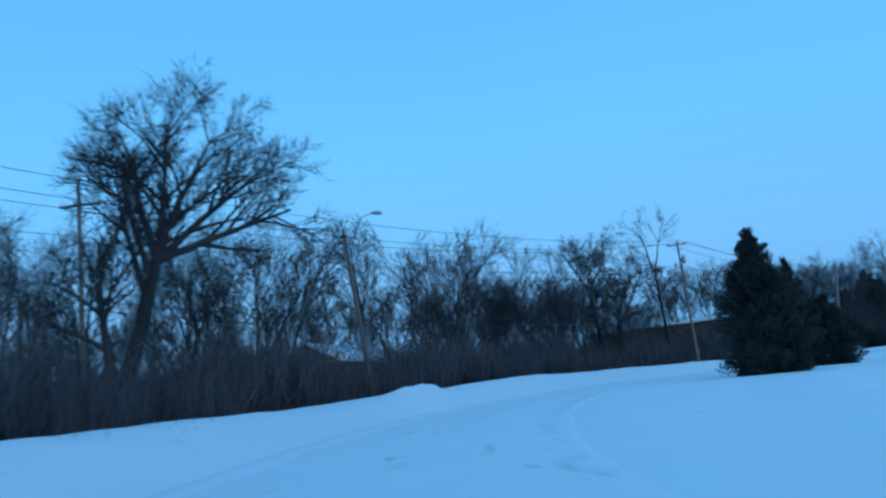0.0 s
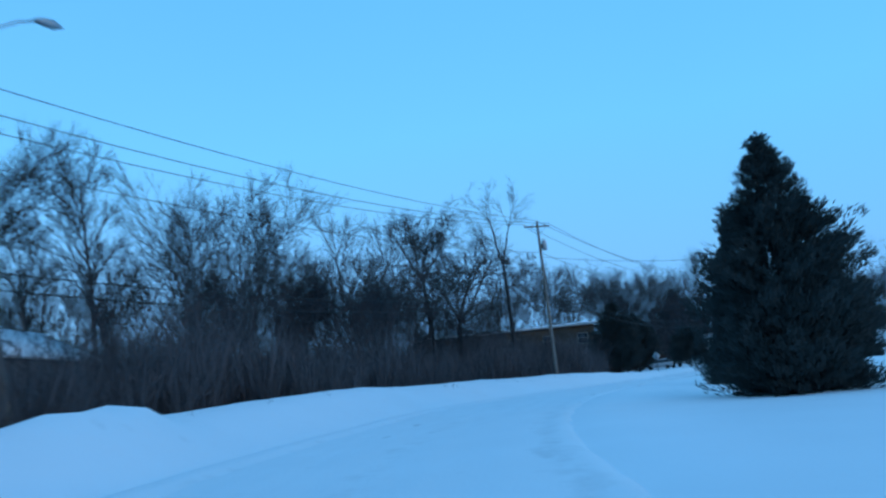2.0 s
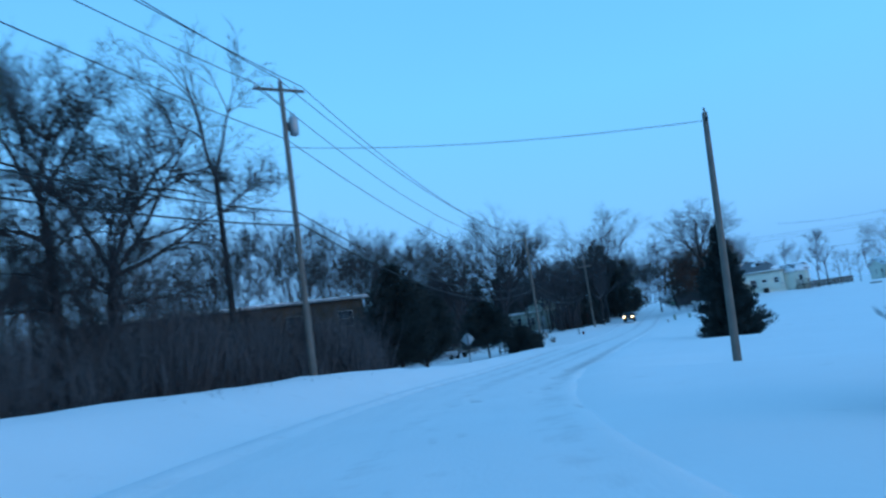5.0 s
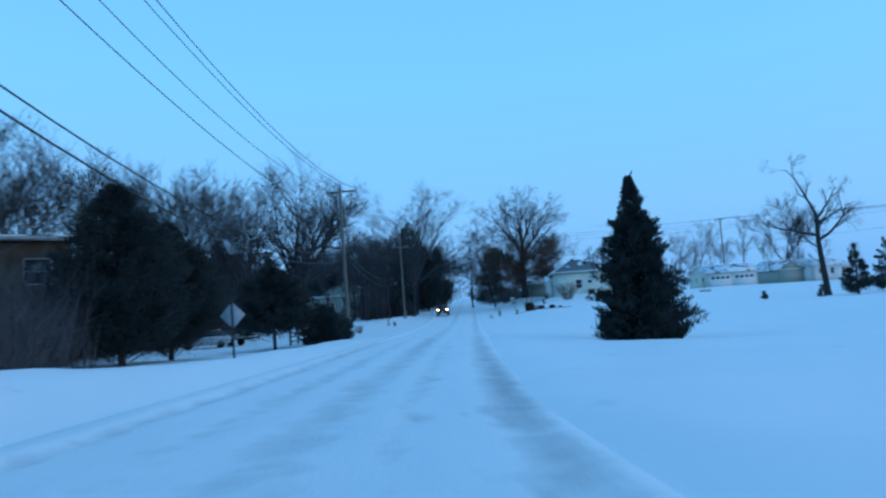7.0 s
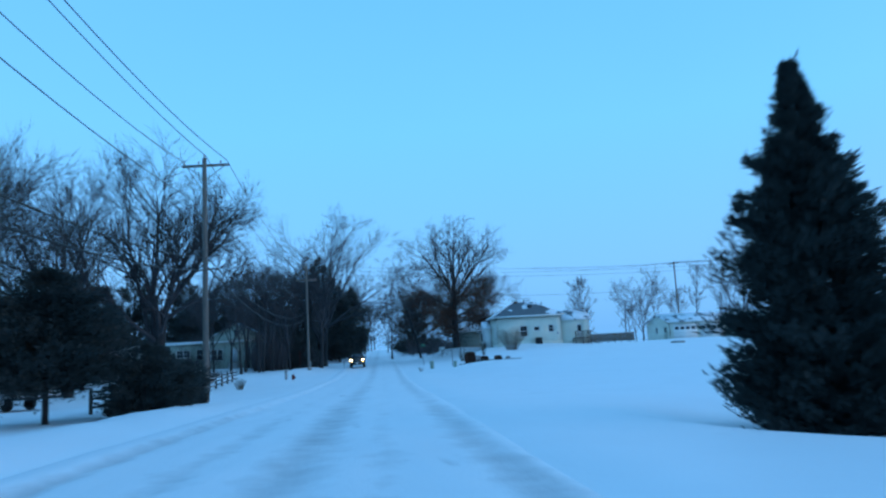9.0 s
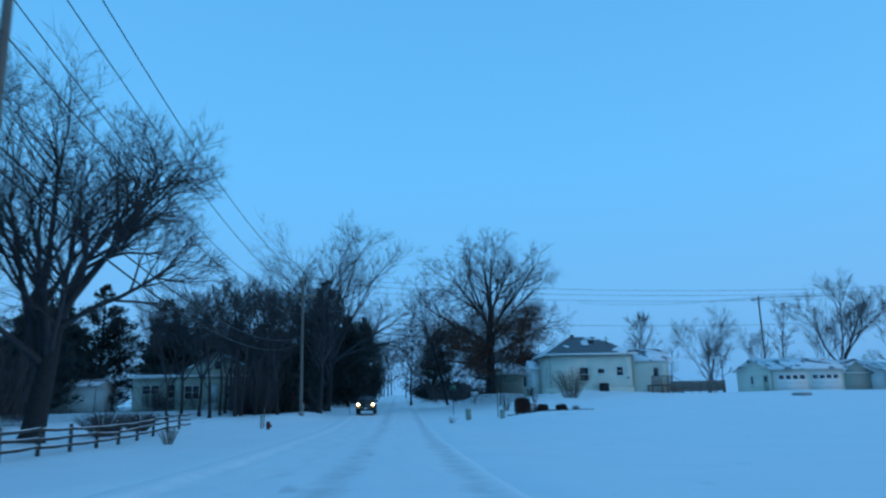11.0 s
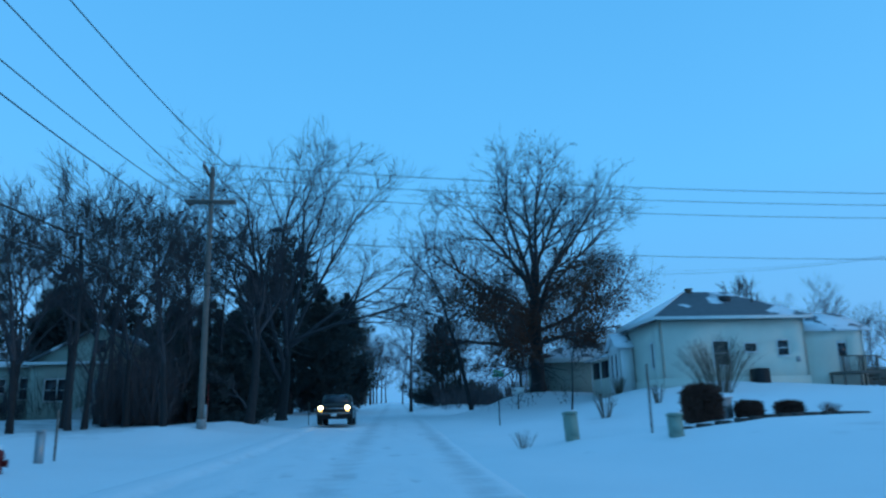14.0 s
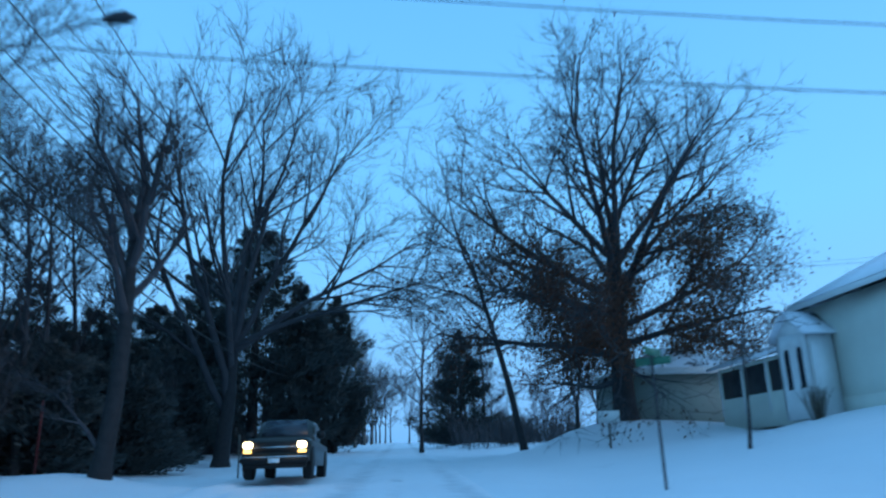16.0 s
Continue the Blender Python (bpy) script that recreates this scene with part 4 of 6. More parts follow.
# trees behind the driveway and the brown building
for x, y, h, k in ((128, 51, 15, 0), (134, 48.5, 14.5, 1), (140, 52, 16, 0), (146, 52, 15, 1), (122, 57, 15, 1), (152, 57, 16, 0), (116, 54, 14, 3), (159, 53, 14, 1)):
    common_tree(x, y, h, k, rn, "dense leafless tree behind the driveway", "trees behind the driveway")
for x, y, h in ((118, 58, 15), (124, 66, 16), (131, 55, 15), (137, 62, 17), (143, 54, 14), (150, 60, 16), (158, 55, 16), (163, 48, 14), (168, 60, 14), (172, 52, 12), (128, 84, 17), (150, 84, 17), (172, 80, 15)):
    common_tree(x, y, h, 5 + rn.randrange(2), rn, "leafless tree behind the driveway", "trees behind the driveway")
# slender trees in front of the sage house and in the grove
for x, y, h in ((198, 30.5, 13.5), (204, 29.5, 14.5), (182, 35.5, 11.2), (184, 33, 12.0), (186, 37, 12.0), (187.5, 32, 12.8), (189, 35.5, 12.8), (191, 31, 13.6), (193, 34.5, 12.8), (195, 30, 12.8), (197, 36, 13.6), (186, 29.8, 11.2), (199, 33, 13.6), (202, 36, 13.6), (205, 31.5, 14.4), (194, 40, 12.0), (181, 39, 9.6)):
    common_tree(x, y, h, (2, 4, 0)[rn.randrange(3)], rn, "slender leafless tree in the roadside grove", "trees of the roadside grove")
# far along the road
for x, y, h in ((236, 25, 14), (246, 24, 14), (255, 21, 14), (268, 21, 14), (282, 19, 14), (300, 17, 14), (345, 6, 15), (365, 3, 15), (350, -10, 15), (375, -14, 16), (400, 4, 16), (400, -16, 16), (425, -4, 17), (228, 27, 15), (238, 19, 14), (248, 20, 16), (262, 18, 15), (276, 15, 15), (292, 14, 16), (226, 12, 12), (244, 3.0, 13), (256, 1.5, 14), (270, 0.0, 15), (286, -2, 15), (304, -4, 16), (218, 2, 13), (226, -6, 14), (240, -8, 14), (310, 12, 15), (330, 8, 16), (330, -8, 16)):
    common_tree(x, y, h, 5 + rn.randrange(2), rn, "leafless tree along the distant road", "trees along the distant road")
# behind the white house and on the horizon
for x, y, h in ((206, -27, 7), (200, -23, 6), (216, -40, 9), (206, -44, 9), (203, -53, 12), (220, -58, 13), (235, -30, 8), (240, -48, 10), (190, -72, 12), (200, -84, 13), (178, -64, 11), (182, -58, 10), (172, -70, 12), (160, -66, 11)):
    common_tree(x, y, h, 5 + rn.randrange(2), rn, "small leafless tree behind the houses", "trees behind the houses")
for x, y, h, k in ((213, -19.2, 12.3, 4), (214.5, -21.5, 12.6, 4), (232, -41, 13.5, 1), (214, -43, 13.5, 2), (211, -50, 15.5, 3)):
    common_tree(x, y, h, k, rn, "tall leafless tree standing behind the farm buildings", "trees behind the houses")
for k in range(30):
    a = radians(rn.uniform(-62, 3))
    d = rn.uniform(190, 330)
    common_tree(90 + d * math.cos(a), 10 + d * math.sin(a) * 1.1, rn.uniform(9, 14), 5 + rn.randrange(2), rn, "leafless tree on the far horizon", "trees on the horizon")


def thicket(name, label, seed, count, place, h_lo, h_hi, r=0.014, stems=16, thin=2):
    """Dense leafless brush: many-stemmed shrubs with fine side twigs, one sheet of stuff."""
    rn = np.random.RandomState(seed)
    xy = np.repeat(np.array([place(rn) for _ in range(count)]), stems, axis=0)
    n = count * stems
    h = np.repeat(rn.uniform(h_lo, h_hi, count), stems) * rn.uniform(0.55, 1.0, n)
    h *= 0.82 + 0.2 * np.sin(xy[:, 0] * 0.37) + 0.14 * np.sin(xy[:, 0] * 0.91 + xy[:, 1] * 0.6)
    xy = xy + rn.normal(0, 0.3, (n, 2))
    root = np.column_stack([xy, land(xy[:, 0], xy[:, 1]) - 0.1])
    top = root + np.column_stack([rn.normal(0, 0.24, n) * h, rn.normal(0, 0.24, n) * h, h])
    b = Build()
    b.blades(root, top, r * rn.uniform(0.7, 1.4, n), 0.5)
    for _ in range(thin):
        t = rn.uniform(0.12, 0.9, n)[:, None]
        q = root + (top - root) * t
        way = rn.normal(size=(n, 3)) * np.array([0.42, 0.42, 0.25]) + np.array([0, 0, 0.6])
        b.blades(q, q + way * (h * rn.uniform(0.25, 0.6, n))[:, None], r * 0.75, 0.5)
    ob = new(name, b.mesh(name, M_BRUSH))
    return tagged(ob, label, "brush", kind="stuff")


YARD = (30.5, 41.0)


def bank_side(lo, hi, x0, x1):
    """Places along the outer side of the bend, leaving the yard of the grey house open."""
    def place(rn):
        while True:
            p = spot(rn)
            if math.hypot(p[0] - 34.5, p[1] - 47.5) < 5.5 or math.hypot(p[0] - 71.5, p[1] - 49) < 5.0 or (p[0] > 78 and rn.rand() < 0.3) or (math.hypot(p[0] - YARD[0], p[1] - YARD[1]) < 4.5 and rn.rand() < 0.2):
                continue
            return p

    def spot(rn):
        i = rn.randint(0, len(DENSE))
        while not x0 <= DENSE[i, 0] + LEFT[i, 0] * 12 <= x1:
            i = rn.randint(0, len(DENSE))
        d = lo + (hi - lo) * rn.random_sample()
        return DENSE[i, :2] + LEFT[i] * d + rn.normal(size=2) * 0.4
    return place


thicket("thicket", "dense dark leafless brush behind the snowbank", 1, 3600, bank_side(11.5, 22, -40, 92), 3.2, 5.8, 0.019)
thicket("thicket", "tall tangled brush under the wood", 2, 2600, bank_side(20, 48, -40, 98), 4.2, 7.2, 0.026)
thicket("thicket", "tall brush before the grey house", 10, 260, bank_side(13, 20, 14, 40), 4.0, 6.0, 0.017)
thicket("thicket", "slender saplings filling the wood", 9, 1300, lambda q: (q.uniform(-50, 92), q.uniform(56, 80)), 4.5, 8.0, 0.038, stems=7)
thicket("thicket", "tall vine-hung brush beside the brown building", 8, 700, lambda q: (q.uniform(78, 106), q.uniform(43, 50)), 3.2, 6.0, 0.022)
thicket("thicket", "brush under the trees of the roadside grove", 3, 1700, lambda q: (lambda x: (x, q.uniform(31.0 if x < 203 else 28.5, 34.5 if x < 203 else 46)))(q.uniform(190, 262)), 2.6, 6.6, 0.022)
thicket("thicket", "brush behind the driveway", 4, 1400, lambda q: (q.uniform(112, 180), q.uniform(49, 68)), 4.0, 9.0, 0.026)
thicket("thicket", "low brush along the distant road", 5, 700, lambda q: (lambda x: (x, 12.2 - 0.105 * (x - 240) + (q.uniform(8, 22) if q.rand() < 0.5 else q.uniform(-18, -5.5))))(q.uniform(228, 360)), 2.0, 5.5, 0.045)
thicket("weeds", "dry weeds poking through the snowbank", 6, 260, bank_side(8.5, 11.5, -20, 90), 0.2, 0.8, 0.006, stems=4, thin=1)


# ---- utility poles and wires ----
def pole_body(h, r=0.16, lean=(0, 0)):
    return Build().tube([(lean[0] * t, lean[1] * t, -0.4 + (h + 0.4) * t) for t in (0, 0.08, 0.4, 0.75, 1.0)], [r * 1.05, r, r * 0.88, r * 0.76, r * 0.68], 12)


def insulator(b, x, y, z):
    b.lathe([(0.02, 0.0), (0.02, 0.07), (0.055, 0.08), (0.03, 0.12), (0.05, 0.14), (0.02, 0.2)], 8, (x, y, z))


def crossarm(ob, z, turn, half=1.22, brace=True, pins=(-1.12, -0.35, 0.8)):
    m = pose(0, 0, z, 0, 0, turn)
    arm = part("crossarm", Build().box((-half, 0.13, -0.06), (half, 0.24, 0.06)), M_POLE, ob, at=m)
    for x in pins:
        b = Build()
        insulator(b, x, 0.185, 0.06)
        part("insulator", b, M_CERAM, arm)
    if brace:
        for s in (-1, 1):
            part("brace", Build().tube([(s * 0.75 * half, 0.245, -0.06), (0.02 * s, 0.19, -0.78)], [0.018, 0.018], 5), M_IRON, arm)


def utility_pole(x, y, z, h, turn, label, arms=1, transformer=False, group="utility poles", drop=0.35):
    ob = thing("utility_pole", pose(x, y, z), label, "utility pole", group)
    part("pole", pole_body(h), M_POLE, ob, smooth=True)
    crossarm(ob, h - drop, turn + (90 if arms > 1 else 0))
    b = Build()
    insulator(b, 0, 0, h)
    part("insulator", b, M_CERAM, ob)
    if arms > 1:
        crossarm(ob, h - 1.85, turn, brace=False, pins=(-1.1, -0.5, 0.5, 1.1))
        crossarm(ob, h - 1.85, turn + 180, brace=False, pins=())
    if transformer:
        m = pose(0, 0, h - 2.6, 0, 0, turn) @ pose(0.42, 0.0, 0)
        can = part("transformer", Build().lathe([(0.18, 0.0), (0.22, 0.04), (0.22, 0.78), (0.20, 0.86), (0.05, 0.9)], 16), M_GALV, ob, "grey transformer can", True, m)
        for s in (-0.08, 0.08):
            b = Build()
            insulator(b, s, 0, 0.88)
            part("bushing", b, M_CERAM, can)
        part("bracket", Build().box((-0.3, -0.05, 0.2), (-0.18, 0.05, 0.6)), M_IRON, can)
    part("ground_wire", Build().tube([(0.16, 0.05, 0.0), (0.13, 0.04, h * 0.5), (0.11, 0.03, h - 0.5)], [0.012, 0.012, 0.012], 4), M_IRON, ob)
    return ob


P0, P1, P3, P4, P5 = (14.8, 40.7, 1.6, 14.3), (78.05, 38.9, 1.38, 13.5), (129.2, 33.0, -0.13, 12.5), (182.6, 27.5, 1.16, 12.7), (238, 21.0, 2.6, 12.5)
PF = (207.5, -36.0, 2.6, 13.4)
utility_pole(*P0, -44, "weathered wooden utility pole with a low crossarm behind the snowbank", drop=1.5)
utility_pole(*P1, -46, "weathered wooden utility pole with braced crossarm and transformer", transformer=True)
utility_pole(*P3, -100, "weathered wooden utility pole with a crossarm beside low bushes")
p4 = utility_pole(*P4, -94, "grey wooden utility pole with crossed arms near the road", arms=2)
part("cable_guard", Build().box((-0.1, -0.26, 0.0), (0.1, -0.13, 0.9)).box((-0.55, -0.3, -0.2), (-0.15, 0.1, 0.22)), M_CONC, p4, "grey box at the foot of the pole")
LA = [np.array(q) for q in ((-0.05, -0.12, 8.3), (-0.3, -0.8, 8.75), (-0.75, -2.0, 9.05), (-1.2, -3.1, 9.12))]
part("lamp_arm", Build().tube(LA, [0.032, 0.03, 0.028, 0.026], 8), M_IRON, p4, "dark steel lamp arm", True)
part("lamp_head", Build().tube([LA[-1] + np.array(q) for q in ((0.0, 0.05, 0.0), (-0.06, -0.18, 0.02), (-0.14, -0.42, 0.0), (-0.2, -0.66, -0.03))], [0.05, 0.12, 0.14, 0.03], 10), M_IRON, p4, "unlit dark street lamp head", True)
utility_pole(*P5, -94, "wooden utility pole among trees along the road")
utility_pole(*PF, 20, "dark wooden utility pole behind the garage")
for x, y, h in ((262, 15.5, 11), (288, 12.8, 11), (318, 9.5, 11)):
    utility_pole(x, y, float(land(x, y)[0]), h, 84, "distant wooden utility pole along the road")
p2 = thing("service_pole", pose(72.5, 22.2, -0.2), "plain wooden service pole leaning in the snow field", "utility pole")
part("pole", pole_body(8.7, 0.14, (1.3, -0.7)), M_POLE, p2, smooth=True)
b = Build()
insulator(b, 1.3, -0.7, 8.7)
part("insulator", b, M_CERAM, p2)
part("pole_cap", Build().box((1.0, -0.74, 8.4), (1.42, -0.66, 8.48)), M_IRON, p2)

lp = thing("street_lamp", pose(28.4, 32.8, 1.55), "leaning wooden lamp pole with a curved steel arm", "street lamp")
LP_TOP = np.array([-2.3, -1.7, 9.75])
part("pole", Build().tube([LP_TOP * t - np.array([0, 0, 0.4 * (1 - t)]) for t in (0, 0.1, 0.4, 0.75, 1.0)], [0.18, 0.165, 0.15, 0.13, 0.12], 12), M_POLE, lp, smooth=True)
arm_pts = [LP_TOP + np.array(q) for q in ((0.05, 0.0, -0.35), (0.45, -0.15, 0.02), (0.85, -0.28, 0.42), (1.4, -0.42, 0.78), (1.85, -0.5, 0.95))]
part("lamp_arm", Build().tube(arm_pts, [0.035, 0.035, 0.032, 0.03, 0.03], 8), M_GALV, lp, "galvanized curved arm", True)
head = Build()
head.tube([arm_pts[-1] + np.array(q) for q in ((-0.05, 0.02, 0.0), (0.15, -0.03, 0.02), (0.4, -0.1, 0.0), (0.62, -0.16, -0.03))], [0.05, 0.11, 0.13, 0.03], 10)
part("lamp_head", head, M_GALV, lp, "unlit grey cobra-head lamp", True)
part("bracket", Build().box((-0.14, -0.14, -0.5), (0.14, 0.14, -0.4)), M_IRON, lp, at=Matrix.Translation(LP_TOP))


def wire(a, c, sag, r=0.019, label="thin overhead power wire", n=22):
    a, c = np.array(a, dtype=float), np.array(c, dtype=float)
    t = np.linspace(0, 1, n)[:, None]
    p = (a + (c - a) * t).copy()
    p[:, 2] -= 4 * sag * (t * (1 - t)).ravel()
    b = Build().tube(p, [r] * n, 4, False)
    return tagged(new("overhead_wire", b.mesh("overhead_wire", M_WIRE)), label, "wire", "overhead wires")


def arm_point(p, turn, along, dz):
    return (p[0] + along * math.cos(radians(turn)) - 0.185 * math.sin(radians(turn)), p[1] + along * math.sin(radians(turn)) + 0.185 * math.cos(radians(turn)), p[2] + p[3] + dz)


PM1 = (-40, 12, 1.0, 13.0)
# each pole: its foot, the arm's turn, and the drop of left wire, middle wire, right wire and neutral below its top
LINE_POLES = ((PM1, -40, (0.1, 0.1, 0.1, 3.0)), (P0, -44, (1.5, 0.0, 1.5, 3.4)), (P1, -46, (0.1, -0.2, 0.1, 2.8)), (P3, -100, (0.1, -0.2, 0.1, 2.6)), (P4, -94, (1.7, 1.7, 0.2, 3.6)), (P5, -94, (0.1, -0.2, 0.1, 3.0)))
for (a, ta, da), (c, tc_, dc), sag in zip(LINE_POLES, LINE_POLES[1:], (1.0, 1.4, 1.6, 1.5, 1.0)):
    for k, along in enumerate((-1.15, 0.0, 1.12)):
        wire(arm_point(a, ta, along, -da[k]), arm_point(c, tc_, along, -dc[k]), sag * (1.25 if k != 1 else 1.0))
    wire((a[0], a[1], a[2] + a[3] - da[3]), (c[0], c[1], c[2] + c[3] - dc[3]), sag)
    wire((a[0], a[1] - 0.15, a[2] + 7.2), (c[0], c[1] - 0.15, c[2] + 7.2), sag * 1.3, 0.026, "thick black telephone cable")
    wire((a[0], a[1] - 0.15, a[2] + 6.7), (c[0], c[1] - 0.15, c[2] + 6.6), sag * 1.4, 0.03, "thick black telephone cable")
FAR_END = (172, -72, 2.5, 12.6)
for along, dz in ((-1.1, -0.2), (0.0, -0.5), (1.1, -0.9)):
    wire(arm_point(P4, -4, along, dz), arm_point(FAR_END, 0, along, dz), 2.4)
wire((P4[0] - 0.2, P4[1], P4[2] + 9.0), (FAR_END[0], FAR_END[1], FAR_END[2] + 9.0), 2.2)
utility_pole(*FAR_END, 0, "wooden utility pole along the side road")
for along in (-1.1, 0.5, 1.1):
    wire(arm_point(PF, 20, along, -0.1), (231.8 + along, -18.0, 18.7), 0.6, 0.012)
for along in (-1.1, 0.5, 1.1):
    wire(arm_point(PF, 20, along, -0.1), (150, -150, 16 + along), 1.5)
wire((P1[0], P1[1], P1[2] + P1[3] - 3.2), (73.7, 21.5, 8.2), 0.35, 0.014, "thin service wire across the road")


# ---- buildings ----
def wall(parent, m, length, height, openings=(), thick=0.16, material=None, z0=0.0):
    """A wall along local x with its outside towards -y; openings are (x0, x1, z0, z1) and go through."""
    xs = sorted({0.0, length, *(v for o in openings for v in o[:2])})
    zs = sorted({z0, height, *(v for o in openings for v in o[2:])})
    nx, nz = len(xs), len(zs)
    solid = [[not any(o[0] < (xs[i] + xs[i + 1]) / 2 < o[1] and o[2] < (zs[j] + zs[j + 1]) / 2 < o[3] for o in openings) for j in range(nz - 1)] for i in range(nx - 1)]
    v = [(x, y, z) for y in (0.0, thick) for x in xs for z in zs]
    at_ = lambda y, i, j: y * nx * nz + i * nz + j
    filled = lambda i, j: 0 <= i < nx - 1 and 0 <= j < nz - 1 and solid[i][j]
    f = []
    for i in range(nx - 1):
        for j in range(nz - 1):
            if not solid[i][j]:
                continue
            f.append((at_(0, i, j), at_(0, i + 1, j), at_(0, i + 1, j + 1), at_(0, i, j + 1)))
            f.append((at_(1, i, j), at_(1, i, j + 1), at_(1, i + 1, j + 1), at_(1, i + 1, j)))
            for (di, dj), (p, q) in (((-1, 0), ((i, j), (i, j + 1))), ((1, 0), ((i + 1, j + 1), (i + 1, j))), ((0, -1), ((i + 1, j), (i, j))), ((0, 1), ((i, j + 1), (i + 1, j + 1)))):
                if not filled(i + di, j + dj):
                    f.append((at_(0, *p), at_(0, *q), at_(1, *q), at_(1, *p)))
    b = Build()
    b.put(v, f)
    return part("wall", b, material, parent, at=m)


def window(parent, m, w, h, material=None, bars=1, name="window", frame_material=None):
    """Frame with a sash bar, sill and a pane set back; m at the opening's lower left corner, outside towards -y."""
    f = 0.07
    fr = Build().box((-f, -0.03, -f), (0, 0.1, h + f)).box((w, -0.03, -f), (w + f, 0.1, h + f)).box((0, -0.03, h), (w, 0.1, h + f)).box((0, -0.03, -f), (w, 0.1, 0))
    win = part(name, fr, frame_material or M_TRIM, parent, at=m)
    part("pane", Build().box((0, 0.07, 0), (w, 0.085, h)), material or M_GLASS, win)
    for k in range(bars):
        part("sash_bar", Build().box((0, 0.03, h * (k + 1) / (bars + 1) - 0.025), (w, 0.07, h * (k + 1) / (bars + 1) + 0.025)), frame_material or M_TRIM, win)
    part("sill", Build().box((-0.1, -0.07, -f - 0.04), (w + 0.1, 0.0, -f)), frame_material or M_TRIM, win)
    return win


def hip_roof(x0, x1, y0, y1, z, rise, over=0.35, t=0.14):
    x0, x1, y0, y1 = x0 - over, x1 + over, y0 - over, y1 + over
    k = (y1 - y0) / 2
    ym = (y0 + y1) / 2
    b = Build()
    for dz, flip in ((t, False), (0.0, True)):
        v = [(x0, y0, z + dz), (x1, y0, z + dz), (x1, y1, z + dz), (x0, y1, z + dz), (x0 + k, ym, z + dz + rise), (x1 - k, ym, z + dz + rise)]
        f = [(0, 1, 5, 4), (1, 2, 5), (2, 3, 4, 5), (3, 0, 4)]
        b.put(v, [q[::-1] for q in f] if flip else f)
    b.put([(x0, y0, z), (x1, y0, z), (x1, y1, z), (x0, y1, z), (x0, y0, z + t), (x1, y0, z + t), (x1, y1, z + t), (x0, y1, z + t)], [(0, 1, 5, 4), (1, 2, 6, 5), (2, 3, 7, 6), (3, 0, 4, 7)])
    return b


def gable_roof(x0, x1, y0, y1, z, rise, over=0.35, t=0.14):
    """Ridge along local x."""
    ym = (y0 + y1) / 2
    s = rise / ((y1 - y0) / 2)
    b = Build()
    for ya, yb in ((y0 - over, ym), (y1 + over, ym)):
        za, zb = z - over * s, z + rise
        v = [(x0 - over, ya, za), (x1 + over, ya, za), (x1 + over, yb, zb), (x0 - over, yb, zb)]
        v += [(p[0], p[1], p[2] + t) for p in v]
        b.put(v, [(3, 2, 1, 0), (4, 5, 6, 7), (0, 1, 5, 4), (1, 2, 6, 5), (2, 3, 7, 6), (3, 0, 4, 7)])
    return b


def gable_end(y0, y1, z, rise, x, t=0.16):
    b = Build()
    v = [(x, y0, z), (x, y1, z), (x, (y0 + y1) / 2, z + rise), (x + t, y0, z), (x + t, y1, z), (x + t, (y0 + y1) / 2, z + rise)]
    b.put(v, [(0, 1, 2), (5, 4, 3), (0, 3, 4, 1), (1, 4, 5, 2), (2, 5, 3, 0)])
    return b


TURN_Y = pose(0, 0, 0, 0, 0, -90)


def plain_house(name, m, lx, ly, h, rise, label, mat_wall, mat_roof, front=(), side=(), roof="gable", category="house", group="", base=0.4, frames=None):
    """A closed house: local x along the front (outside -y), local y the depth; front and side list windows as (x, z, w, h)."""
    ob = thing(name, m, label, category, group)
    wall(ob, pose(0, 0, 0), lx, h, [(x, x + w, z, z + hh) for x, z, w, hh in front], material=mat_wall, z0=-base)
    wall(ob, pose(0, ly, 0, 0, 0, -90), ly, h, [(x, x + w, z, z + hh) for x, z, w, hh in side], material=mat_wall, z0=-base)
    wall(ob, pose(lx, 0, 0, 0, 0, 90), ly, h, material=mat_wall, z0=-base)
    wall(ob, pose(lx, ly, 0, 0, 0, 180), lx, h, material=mat_wall, z0=-base)
    for x, z, w, hh in front:
        window(ob, pose(x, 0, z), w, hh, frame_material=frames)
    for x, z, w, hh in side:
        window(ob, pose(0, ly - x, z, 0, 0, -90), w, hh)
    if roof == "gable":
        part("roof", gable_roof(0, lx, 0, ly, h, rise), mat_roof, ob)
        part("gable_wall", gable_end(0, ly, h, rise - 0.03, 0.0), mat_wall, ob)
        part("gable_wall", gable_end(0, ly, h, rise - 0.03, lx - 0.16), mat_wall, ob)
    elif roof == "gable_front":
        part("roof", gable_roof(0, ly, 0, lx, h, rise), mat_roof, ob, at=pose(0, 0, 0, 0, 0, 90) @ pose(0, -lx, 0))
        part("gable_wall", gable_end(0, lx, h, rise - 0.03, 0.0), mat_wall, ob, at=pose(0, 0, 0, 0, 0, 90) @ pose(0, -lx, 0))
        part("gable_wall", gable_end(0, lx, h, rise - 0.03, ly - 0.16), mat_wall, ob, at=pose(0, 0, 0, 0, 0, 90) @ pose(0, -lx, 0))
    elif roof == "flat":
        part("roof", Build().box((-0.4, -0.4, h), (lx + 0.4, ly + 0.4, h + 0.22)), mat_roof, ob)
    else:
        part("roof", hip_roof(0, lx, 0, ly, h, rise), mat_roof, ob)
    part("fascia", Build().box((-0.38, -0.4, h - 0.2), (lx + 0.38, -0.36, h + (0.16 if roof != "flat" else 0.0))) if roof in ("hip", "flat") else Build().box((-0.06, -0.05, h - 0.14), (lx + 0.06, -0.004, h - 0.02)), M_TRIM, ob)
    return ob


